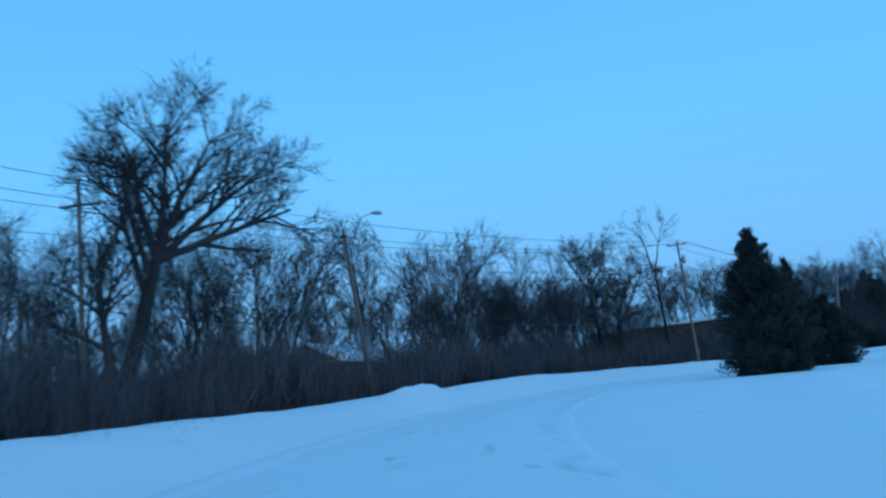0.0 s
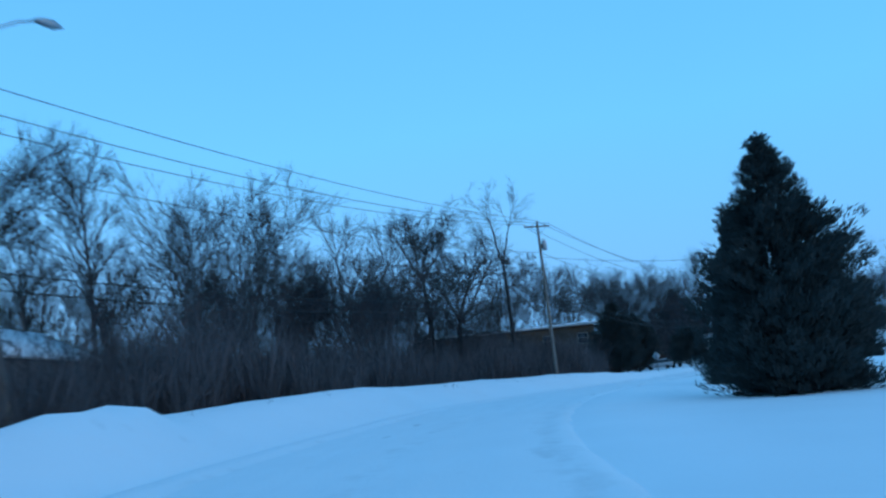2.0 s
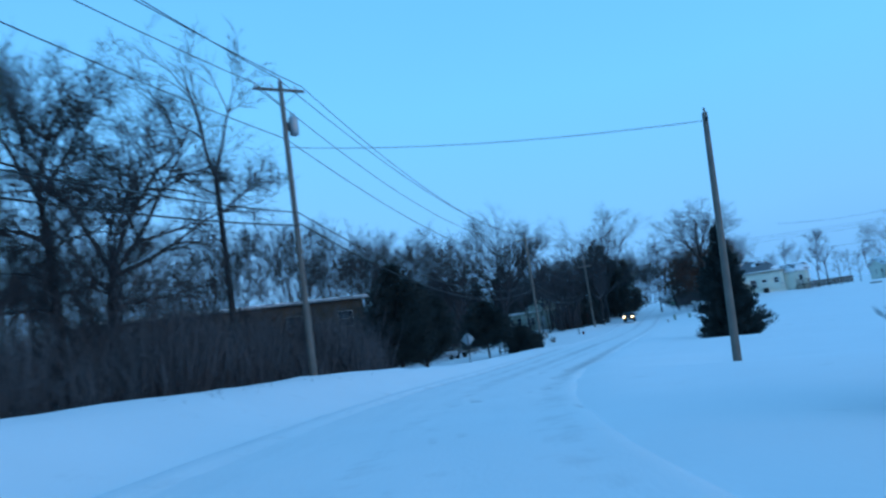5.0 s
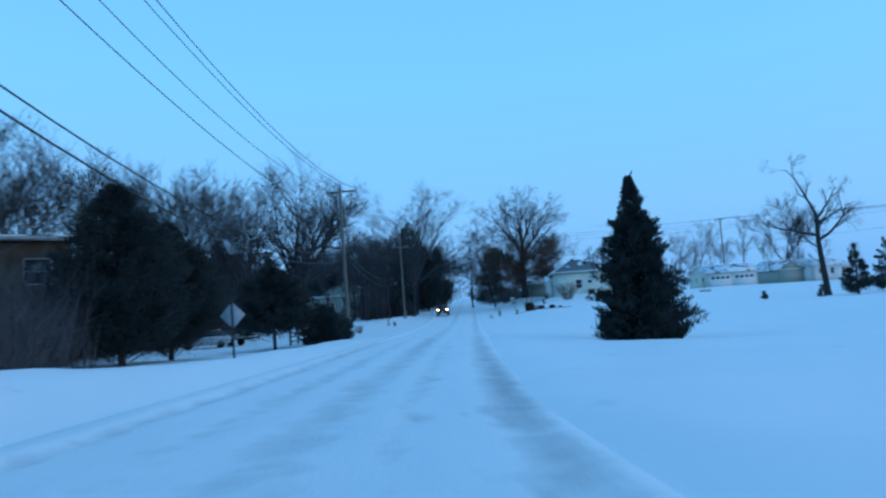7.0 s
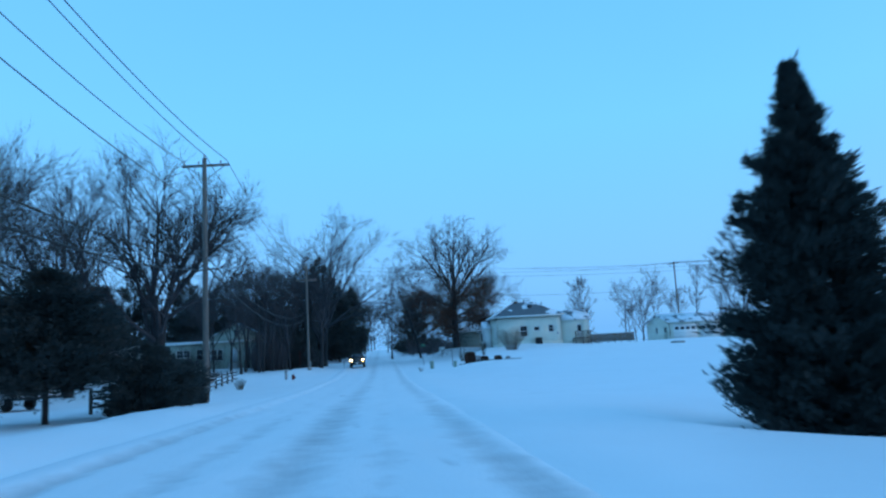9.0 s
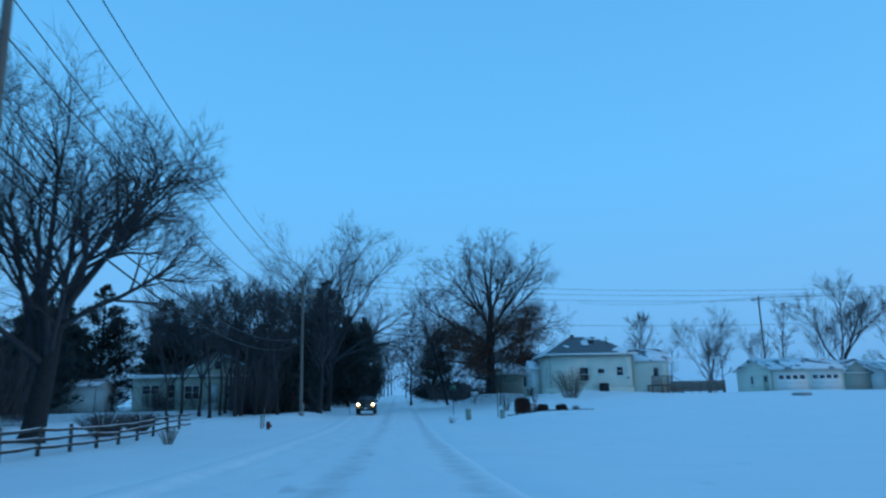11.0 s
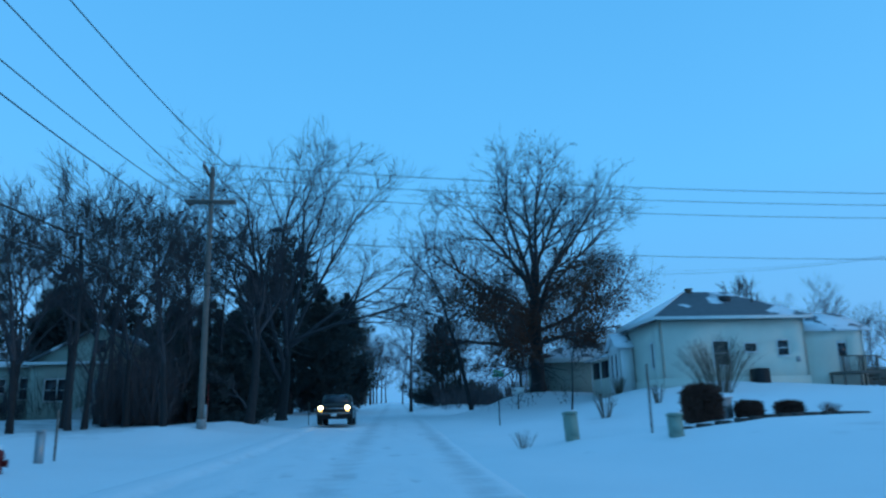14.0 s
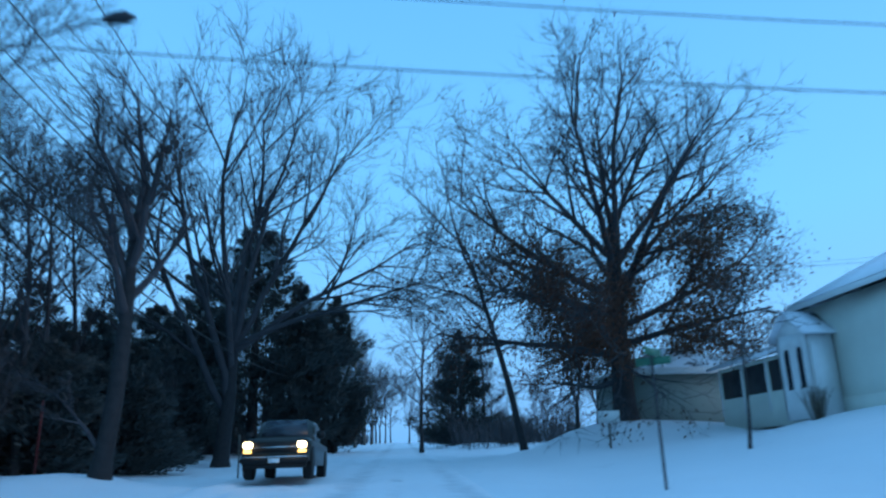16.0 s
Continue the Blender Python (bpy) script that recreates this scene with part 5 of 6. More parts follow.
# the cream farmhouse: front to the field, side to the road
FH = pose(185.6, 2.6, 2.9, 0, 0, -95)
farm = thing("farmhouse", FH, "cream sided one-storey house with a snow-patched hip roof", "house")
HX, HY, HZ = 8.8, 6.2, 3.5
wall(farm, pose(0, 0, 0), HX, HZ, [(3.15, 4.05, 0.85, 2.2), (5.05, 5.75, 1.6, 2.05), (7.05, 7.7, 1.35, 2.2)], material=M_CREAM, z0=-0.6)
wall(farm, pose(0, HY, 0, 0, 0, -90), HY, HZ, [(4.65, 5.05, 0.85, 2.25)], material=M_CREAM, z0=-0.6)
wall(farm, pose(HX, 0, 0, 0, 0, 90), HY, HZ, material=M_CREAM, z0=-0.6)
wall(farm, pose(HX, HY, 0, 0, 0, 180), HX, HZ, material=M_CREAM, z0=-0.6)
window(farm, pose(3.15, 0, 0.85), 0.9, 1.35)
window(farm, pose(5.05, 0, 1.6), 0.7, 0.45, bars=0)
window(farm, pose(7.05, 0, 1.35), 0.65, 0.85)
window(farm, pose(0, HY - 4.65, 0.85, 0, 0, -90), 0.4, 1.4)
part("roof", hip_roof(0, HX, 0, HY, HZ, 2.0, 0.4), M_SHINGLE, farm, "grey shingle roof with patches of snow")
slab = Build()
v = [(-0.37, -0.34, HZ + 0.16), (-0.37, HY + 0.34, HZ + 0.16), (3.06, HY / 2, HZ + 2.14)]
slab.put(v + [(x, y, z + 0.07) for x, y, z in v], [(0, 1, 2), (3, 5, 4), (0, 3, 4, 1), (1, 4, 5, 2), (2, 5, 3, 0)])
part("roof_snow", slab, M_SNOW, farm, "sheet of snow on the hip that faces the road")
part("fascia", Build().box((-0.42, -0.44, HZ - 0.04), (HX + 0.42, -0.404, HZ + 0.15)), M_TRIM, farm)
part("fascia", Build().box((-0.44, -0.4, HZ - 0.04), (-0.404, HY + 0.4, HZ + 0.15)), M_TRIM, farm)
part("chimney", Build().box((3.2, 2.95, HZ + 1.75), (3.52, 3.27, HZ + 2.3)).box((3.16, 2.91, HZ + 2.3), (3.56, 3.31, HZ + 2.36)), M_TAN, farm, "short brick chimney")
part("vent_pipe", Build().tube([(6.6, 1.5, HZ + 0.6), (6.6, 1.5, HZ + 2.0)], [0.05, 0.05], 8).box((6.35, 1.46, HZ + 1.7), (6.85, 1.54, HZ + 1.74)), M_IRON, farm, "dark vent mast")
part("skylight", Build().box((4.7, 1.55, HZ + 1.12), (5.3, 2.0, HZ + 1.62)), M_DARK, farm)
part("foundation", Build().box((-0.03, -0.03, -0.6), (HX + 0.03, 0.02, 0.16)).box((-0.03, -0.03, -0.6), (0.02, HY + 0.03, 0.16)), M_CREAM, farm)
part("meter_box", Build().box((8.1, -0.1, 0.95), (8.3, 0.0, 1.25)), M_GALV, farm)

wing = thing("house_wing", FH @ pose(HX + 0.02, 0.7, 0), "lower cream wing of the farmhouse under a snowed roof", "house")
wall(wing, pose(0, 0, 0), 4.0, 2.9, [(2.3, 3.0, 0.35, 2.2)], material=M_CREAM, z0=-0.6)
wall(wing, pose(4.0, 0, 0, 0, 0, 90), 5.0, 2.9, material=M_CREAM, z0=-0.6)
wall(wing, pose(4.0, 5.0, 0, 0, 0, 180), 4.0, 2.9, material=M_CREAM, z0=-0.6)
part("roof", gable_roof(0.35, 4.0, 0, 5.0, 2.9, 1.15, 0.33), M_SNOWROOF, wing, "roof under a sheet of snow")
part("gable_wall", gable_end(0, 5.0, 2.9, 1.12, 3.84), M_CREAM, wing)
wd = part("door", Build().box((2.3, 0.05, 0.35), (3.0, 0.1, 2.2)), M_TRIM, wing)
part("pane", Build().box((2.4, 0.035, 1.25), (2.9, 0.048, 2.05)), M_GLASS, wd)
part("door_handle", Build().tube([(2.4, 0.05, 1.15), (2.4, -0.02, 1.15)], [0.03, 0.03], 8), M_IRON, wd)

steps = thing("deck_steps", FH @ pose(HX + 1.6, -0.75, -0.55), "grey wooden steps with rails at the back door", "steps")
part("landing", Build().box((0, 0.0, 0.72), (2.2, 1.4, 0.86)), M_WOOD, steps)
for k in range(4):
    part("tread", Build().box((2.2 + 0.28 * k, 0.1, 0.55 - 0.18 * k), (2.5 + 0.28 * k, 1.2, 0.62 - 0.18 * k)), M_WOOD, steps)
for x, y, z in ((0.05, 0.05, 1.75), (1.05, 0.05, 1.75), (2.15, 0.05, 1.75), (3.3, 0.1, 1.05), (0.05, 1.3, 0.72), (2.15, 1.3, 1.75)):
    part("post", Build().box((x - 0.045, y - 0.045, -0.4), (x + 0.045, y + 0.045, z)), M_WOOD, steps)
part("rail", Build().tube([(0.0, 0.05, 1.72), (2.15, 0.05, 1.72), (3.35, 0.1, 1.02)], [0.04, 0.04, 0.04], 5), M_WOOD, steps)
for k in range(14):
    part("baluster", Build().box((0.15 + 0.145 * k, 0.035, 0.86), (0.19 + 0.145 * k, 0.07, 1.7)), M_WOOD, steps)

# portico and screened porch on the road side
por = thing("portico", FH @ pose(-0.02, 4.6, 0), "small white gabled entry with two arched windows", "porch")
wall(por, pose(-1.0, 2.0, 0, 0, 0, -90), 2.0, 2.5, [(0.3, 0.75, 0.55, 2.05), (1.15, 1.6, 0.55, 2.05)], 0.12, M_TRIM, -0.5)
wall(por, pose(-1.0, 0, 0), 0.98, 2.5, [], 0.12, M_TRIM, -0.5)
wall(por, pose(-0.02, 2.0, 0, 0, 0, 180), 0.98, 2.5, [], 0.12, M_TRIM, -0.5)
part("roof", gable_roof(-1.0, 0.0, 0.0, 2.0, 2.5, 0.75, 0.22, 0.1), M_SNOWROOF, por, "little snow-dusted gable roof")
part("gable_wall", gable_end(0.0, 2.0, 2.5, 0.73, -1.0, 0.1), M_TRIM, por)
for y in (1.25, 0.4):
    arch = Build()
    n = 10
    v = [(-0.955, y, 0.55), (-0.955, y + 0.45, 0.55)] + [(-0.955, y + 0.225 + 0.225 * math.cos(math.pi * k / n), 1.8 + 0.25 * math.sin(math.pi * k / n)) for k in range(n + 1)]
    arch.put(v, [tuple(range(len(v)))])
    w_ = part("arched_window", arch, M_GLASS, por)
    part("window_frame", Build().tube([v[0], v[1], *v[2:], v[0]], [0.035] * (len(v) + 1), 5), M_TRIM, w_)
porch = thing("screened_porch", FH @ pose(-0.3, 6.7, 0), "long low screened porch with white posts and snowed roof", "porch")
wall(porch, pose(0, 6.6, 0, 0, 0, -90), 6.6, 2.1, [(0.2 + 2.13 * k, 2.1 + 2.13 * k, 0.75, 1.95) for k in range(3)], 0.12, M_CREAM, -0.6)
for k in range(3):
    part("screen", Build().box((0.05, 6.6 - 0.2 - 2.13 * k - 1.9, 0.75), (0.07, 6.6 - 0.2 - 2.13 * k, 1.95)), M_DARK, porch, "dark insect screen")
for k in range(4):
    part("post", Build().box((-0.03, 6.5 - 2.13 * k, 0.0), (0.09, 6.6 - 2.13 * k, 2.1)), M_TRIM, porch)
wall(porch, pose(3.2, 6.6, 0, 0, 0, 180), 3.2, 2.1, [], 0.12, M_CREAM, -0.6)
rf = Build()
v = [(-0.45, -0.1, 2.06), (3.4, -0.1, 3.35), (3.4, 6.9, 3.35), (-0.45, 6.9, 2.06)]
v += [(p[0], p[1], p[2] + 0.14) for p in v]
rf.put(v, [(0, 3, 2, 1), (4, 5, 6, 7), (0, 1, 5, 4), (1, 2, 6, 5), (2, 3, 7, 6), (3, 0, 4, 7)])
part("roof", rf, M_SNOWROOF, porch, "porch roof under snow")
part("back_wall", Build().box((3.2, 0.0, -0.6), (3.32, 6.6, 3.3)), M_CREAM, porch)

plain_house("outbuilding", pose(203.9, 4.2, 2.8, 0, 0, -97), 6.8, 6.0, 2.75, 1.5, "grey-green shed with a snowed roof behind the oak", M_GREYSIDE, M_SNOWROOF, roof="hip", category="shed")

# garage on the field side
gar = plain_house("garage", pose(186.0, -22.5, 2.25, 0, 0, -88), 9.0, 6.4, 2.5, 1.15, "cream garage with two wide doors and a snowed roof", M_CREAM, M_SNOWROOF, side=((2.6, 1.0, 0.45, 0.8),), category="garage")
for x in (0.6, 4.8):
    d = part("garage_door", Build().box((x, -0.05, -0.3), (x + 3.7, -0.004, 2.1)), M_TRIM, gar)
    for k in range(4):
        part("pane", Build().box((x + 0.25 + 0.86 * k, -0.065, 1.35), (x + 0.82 + 0.86 * k, -0.052, 1.75)), M_GLASS, d)
    for k in range(1, 4):
        part("panel_joint", Build().box((x, -0.058, 0.55 * k - 0.2), (x + 3.7, -0.051, 0.55 * k - 0.17)), M_CONC, d)
sd = part("side_door", Build().box((-0.05, 0.6, -0.2), (-0.004, 1.45, 1.85)), M_GREEN, gar, "dull green side door")
part("pane", Build().box((-0.065, 0.8, 1.1), (-0.052, 1.25, 1.7)), M_GLASS, sd)

# the sage house in the grove: low wing and gabled block
plain_house("house_wing", pose(205.2, 47.6, 1.9, 0, 0, -94), 5.0, 7.0, 3.9, 0.5, "low sage sided wing with a pale roof edge", M_GREEN, M_SNOWROOF, front=((1.1, 1.9, 0.9, 0.95), (2.1, 1.9, 0.9, 0.95), (4.0, 1.4, 0.8, 1.5)), roof="flat")
sage = plain_house("house", pose(203.6, 42.6, 1.9, 0, 0, -94), 9.6, 9.0, 3.9, 2.6, "sage gabled house with a pale door and front steps", M_GREEN, M_SHINGLE,
                   front=((1.2, 1.2, 0.8, 1.5), (2.1, 1.2, 0.7, 1.5), (6.0, 1.2, 0.8, 1.5), (7.6, 1.2, 0.8, 1.5)), roof="gable_front")
part("eave_board", Build().box((-0.3, -0.45, 3.75), (9.9, -0.02, 3.95)), M_TRIM, sage)
part("door", Build().box((4.1, -0.05, 0.75), (5.0, -0.004, 2.75)), M_DOOR, sage, "pale blue front door")
part("attic_window", Build().box((4.5, -0.05, 4.6), (5.2, -0.004, 5.5)), M_GLASS, sage)
fs = thing("front_steps", pose(203.6, 42.6, 1.9, 0, 0, -94) @ pose(3.8, -1.9, -0.1), "grey front steps under snow with a rail", "steps")
for k in range(4):
    part("step", Build().box((0, 0.38 * k, -0.3), (1.5, 1.85, 0.2 + 0.19 * k)), M_CONC, fs)
for x in (0.03, 1.47):
    part("rail", Build().tube([(x, 0.1, 0.2), (x, 0.1, 1.1), (x, 1.8, 1.75), (x, 1.8, 0.7)], [0.02] * 4, 6), M_IRON, fs)
plain_house("outbuilding", pose(214.5, 66, 2.2, 0, 0, -94), 12.0, 7.0, 3.0, 0.9, "pale low shed with a snowy roof edge", M_PALE, M_SNOWROOF, front=((2.0, 1.0, 1.0, 0.9), (7.0, 1.0, 1.0, 0.9)), category="shed")

# the long brown building behind the thicket
brown = plain_house("long_building", pose(97.0, 66.5, 1.2, 0, 0, -54.5), 24.0, 9.0, 5.9, 0.35, "long brown two-storey building with snow along its roof", M_TAN, M_SNOWROOF,
                    front=tuple((3.2 + 4.6 * k, 3.4, 1.3, 1.3) for k in range(5)), category="building", frames=M_CONC)
part("eave_board", Build().box((-0.5, -0.42, 5.7), (24.5, -0.3, 5.95)), M_GALV, brown, "dull grey eave")
# the grey house in the wood
plain_house("house", pose(29.9, 46.3, 0.9, 0, 0, -58), 5.0, 8.0, 3.7, 1.4, "grey gabled house with snowy roof at the wood's edge", M_DIM, M_SNOWROOF, front=((3.2, 1.8, 0.8, 1.1),), roof="gable_front", base=0.8)
plain_house("house", pose(12, 62, 1.0, 0, 0, 15), 8.0, 7.0, 3.6, 2.0, "grey house with a snowy roof in the wood", M_DIM, M_SNOWROOF, front=((1.2, 1.0, 1.0, 1.3), (5.0, 1.0, 1.0, 1.3)))
# across the field
plain_house("garage", pose(203.5, -44.6, 2.7, 0, 0, -70), 6.6, 7.0, 2.3, 1.7, "grey gabled garage across the field", M_GREYSIDE, M_SNOWROOF, roof="gable_front", category="garage")
plain_house("house", pose(204.5, -52.0, 2.7, 0, 0, -62), 13.0, 8.0, 2.6, 1.4, "low pale house with a snowy roof across the field", M_PALE, M_SNOWROOF, front=((2.0, 0.9, 1.2, 1.1), (6.0, 0.9, 1.2, 1.1), (10.0, 0.9, 1.2, 1.1)))

# deck fence between wing and garage
df = thing("deck_fence", pose(187.5, -11.0, float(land(187.5, -11.0)[0]), 0, 0, -92), "grey wooden deck with railing behind the house", "fence")
for k in range(8):
    part("post", Build().box((0.95 * k - 0.05, -0.05, -0.3), (0.95 * k + 0.05, 0.05, 1.25)), M_WOOD, df)
for z in (0.45, 1.15):
    part("rail", Build().box((0, -0.03, z), (6.7, 0.03, z + 0.08)), M_WOOD, df)
for k in range(44):
    part("picket", Build().box((0.1 + 0.15 * k, 0.035, 0.1), (0.23 + 0.15 * k, 0.06, 1.13)), M_WOOD, df)


# ---- vehicles ----
def loft(sections, close=True):
    """A skin through rings of points with the same count."""
    b = Build()
    n = len(sections[0])
    f = [(i * n + j, i * n + (j + 1) % n, (i + 1) * n + (j + 1) % n, (i + 1) * n + j) for i in range(len(sections) - 1) for j in range(n)]
    if close:
        f += [tuple(range(n))[::-1], tuple((len(sections) - 1) * n + j for j in range(n))]
    b.put(np.array(sections).reshape(-1, 3), f)
    return b


def section(x, w, z0, z1, top=0.9, r=0.12):
    """A rounded box section across the car at x: half width w, from z0 to z1, narrowing to top."""
    t = w * top
    return [(x, -w, z0), (x, -w, z1 - 2 * r), (x, -w + (w - t) * 0.6, z1 - r * 0.7), (x, -t + r, z1), (x, t - r, z1), (x, w - (w - t) * 0.6, z1 - r * 0.7), (x, w, z1 - 2 * r), (x, w, z0)]


def wheel(parent, x, y, r=0.38, w=0.25):
    m = pose(x, y, r, 90, 0, 0)
    ty = part("wheel", Build().lathe([(r * 0.62, -w / 2), (r * 0.95, -w / 2), (r, -w * 0.35), (r, w * 0.35), (r * 0.95, w / 2), (r * 0.62, w / 2)], 24), M_RUBBER, parent, at=m)
    part("rim", Build().lathe([(0.04, -w * 0.42), (r * 0.2, -w * 0.45), (r * 0.6, -w * 0.36), (r * 0.6, w * 0.36), (r * 0.2, w * 0.45), (0.04, w * 0.42)], 18), M_GALV, ty)
    return ty


def pickup(m, label):
    """A full-size pickup that faces local +x."""
    t = thing("pickup_truck", m, label, "truck")
    part("body", loft([section(2.78, 0.88, 0.55, 1.05, 0.92), section(2.7, 0.95, 0.5, 1.14, 0.93), section(1.5, 0.98, 0.5, 1.2, 0.93), section(1.1, 0.99, 0.45, 1.22, 0.94), section(-0.9, 0.99, 0.45, 1.22, 0.95), section(-2.75, 0.98, 0.5, 1.2, 0.97), section(-2.82, 0.95, 0.55, 1.15, 0.97)]), M_TRUCK, t, smooth=False)
    cab = part("cab", loft([section(1.15, 0.9, 1.16, 1.24, 0.95, 0.03), section(0.45, 0.88, 1.16, 1.86, 0.82), section(-0.75, 0.88, 1.16, 1.9, 0.83), section(-0.95, 0.9, 1.16, 1.3, 0.9, 0.03)]), M_TRUCK, t)
    ws = Build()
    ws.put([(1.08, -0.72, 1.29), (1.08, 0.72, 1.29), (0.52, 0.62, 1.83), (0.52, -0.62, 1.83), (1.1, -0.72, 1.3), (1.1, 0.72, 1.3), (0.545, 0.62, 1.84), (0.545, -0.62, 1.84)], [(3, 2, 1, 0), (4, 5, 6, 7), (0, 1, 5, 4), (1, 2, 6, 5), (2, 3, 7, 6), (3, 0, 4, 7)])
    part("windshield", ws, M_GLASS, cab)
    for s in (-1, 1):
        sw = Build()
        y = 0.845 * s
        sw.put([(0.85, y + 0.06 * s, 1.3), (-0.7, y + 0.06 * s, 1.3), (-0.65, y - 0.06 * s, 1.78), (0.45, y - 0.06 * s, 1.78)], [(0, 1, 2, 3) if s < 0 else (3, 2, 1, 0)])
        part("side_window", sw, M_GLASS, cab)
        part("mirror", bevelled((0.75, 0.98 if s > 0 else -1.22, 1.22), (0.9, 1.22 if s > 0 else -0.98, 1.46), 0.03), M_TRIMDARK, t)
        lamp = part("headlight", bevelled((2.7, 0.64 if s > 0 else -0.9, 0.86), (2.815, 0.9 if s > 0 else -0.64, 1.03), 0.03), M_LAMP, t, "lit warm headlight")
        part("marker_lamp", bevelled((2.7, 0.66 if s > 0 else -0.9, 0.72), (2.81, 0.9 if s > 0 else -0.66, 0.82), 0.02), M_AMBER, lamp, "lit amber lamp")
        part("wheel_arch", Build().lathe([(0.46, -0.02), (0.46, 0.02)], 20), M_TRIMDARK, t, at=pose(1.85, 0.985 * s, 0.5, 90, 0, 0))
        part("wheel_arch", Build().lathe([(0.46, -0.02), (0.46, 0.02)], 20), M_TRIMDARK, t, at=pose(-1.85, 0.985 * s, 0.5, 90, 0, 0))
    gr = part("grille", bevelled((2.7, -0.6, 0.72), (2.80, 0.6, 1.03), 0.02), M_TRIMDARK, t)
    part("grille_bar", bevelled((2.79, -0.62, 0.855), (2.835, 0.62, 0.905), 0.01), M_CHROME, gr, "chrome grille bar")
    part("bumper", bevelled((2.68, -0.97, 0.42), (2.90, 0.97, 0.62), 0.04), M_TRIMDARK, t, "dark bumper")
    part("bumper_strip", bevelled((2.88, -0.95, 0.585), (2.925, 0.95, 0.635), 0.012), M_CHROME, t, "bright bumper strip")
    part("number_plate", Build().box((2.901, -0.16, 0.44), (2.91, 0.16, 0.57)), M_TRIM, t)
    part("air_dam", bevelled((2.6, -0.9, 0.3), (2.8, 0.9, 0.46), 0.03), M_TRIMDARK, t)
    for x in (1.85, -1.85):
        for s in (-1, 1):
            wheel(t, x, 0.86 * s)
    return t


ROAD_AT = lambda x, y: float(beside(x, y)[1][0]) + 0.05
pickup(pose(192.4, 20.85, ROAD_AT(192.4, 20.85), 0, -1.9, 174), "dark pickup truck with lit headlights on the snowy road")

car = thing("parked_car", on_land(129.9, 44.7, 0, 100), "silver hatchback parked on the snowy driveway", "car")
part("body", loft([section(2.0, 0.7, 0.45, 0.75, 0.92), section(1.9, 0.82, 0.3, 0.85, 0.92), section(0.9, 0.86, 0.28, 0.98, 0.93), section(-1.8, 0.86, 0.28, 1.0, 0.93), section(-2.0, 0.78, 0.4, 0.9, 0.93)]), M_CARGREY, car)
cabin = part("cabin", loft([section(0.95, 0.78, 0.93, 1.0, 0.95, 0.03), section(0.2, 0.74, 0.93, 1.42, 0.8), section(-1.2, 0.74, 0.93, 1.44, 0.8), section(-1.85, 0.78, 0.93, 1.0, 0.95, 0.03)]), M_GLASS, car, "dark glazed cabin")
part("roof_snow", Build().box((-1.2, -0.55, 1.43), (0.2, 0.55, 1.5)), M_SNOW, cabin, "snow on the roof")
for x in (1.25, -1.25):
    for s in (-1, 1):
        wheel(car, x, 0.76 * s, 0.31, 0.2)
tr = thing("stake_trailer", on_land(133.2, 43.2, 0, 70), "dark flatbed trailer with slatted sides on the driveway", "trailer")
part("bed", bevelled((-2.2, -0.95, 0.55), (2.2, 0.95, 0.68), 0.02), M_IRON, tr)
for z in (0.78, 1.0, 1.22):
    for s in (-1, 1):
        part("side_slat", Build().box((-2.2, 0.93 * s - 0.02, z), (2.2, 0.93 * s + 0.02, z + 0.13)), M_WOOD, tr)
for x in (-2.1, -0.7, 0.7, 2.1):
    for s in (-1, 1):
        part("stake", Build().box((x - 0.04, 0.95 * s - 0.05, 0.6), (x + 0.04, 0.95 * s + 0.05, 1.38)), M_IRON, tr)
part("snow_load", Build().box((-2.1, -0.88, 0.68), (2.1, 0.88, 0.8)), M_SNOW, tr, "snow lying in the bed")
part("drawbar", Build().tube([(2.2, 0, 0.58), (3.4, 0, 0.5)], [0.05, 0.04], 6), M_IRON, tr)
for s in (-1, 1):
    wheel(tr, -0.3, 0.85 * s, 0.33, 0.2)


# ---- roadside things ----
def lay_post(name, m, label, category, h, r, material, group=""):
    ob = new(name, Build().lathe([(r, -0.25), (r, h - 0.02), (r * 0.6, h)], 8).mesh(name, material))
    ob.matrix_basis = m
    return tagged(ob, label, category, group)


hyd = thing("fire_hydrant", on_land(164.4, 29.2, -0.2, 20), "dark red fire hydrant standing in the snow", "hydrant")
part("barrel", Build().lathe([(0.16, -0.1), (0.16, 0.04), (0.12, 0.06), (0.12, 0.5), (0.15, 0.52), (0.15, 0.57), (0.13, 0.6)], 16), M_RED, hyd, smooth=True)
part("bonnet", Build().lathe([(0.14, 0.6), (0.13, 0.66), (0.09, 0.72), (0.035, 0.74), (0.035, 0.79)], 16), M_RED, hyd)
for a, r in ((0, 0.075), (90, 0.06), (-90, 0.06)):
    part("nozzle", Build().lathe([(r, 0.08), (r, 0.18), (r * 1.25, 0.185), (r * 1.25, 0.22), (0.02, 0.23)], 12), M_RED, hyd, at=pose(0, 0, 0.42, 90, 0, a))
part("snow_cap", Build().lathe([(0.1, 0.72), (0.08, 0.8), (0.02, 0.83)], 10), M_SNOW, hyd)

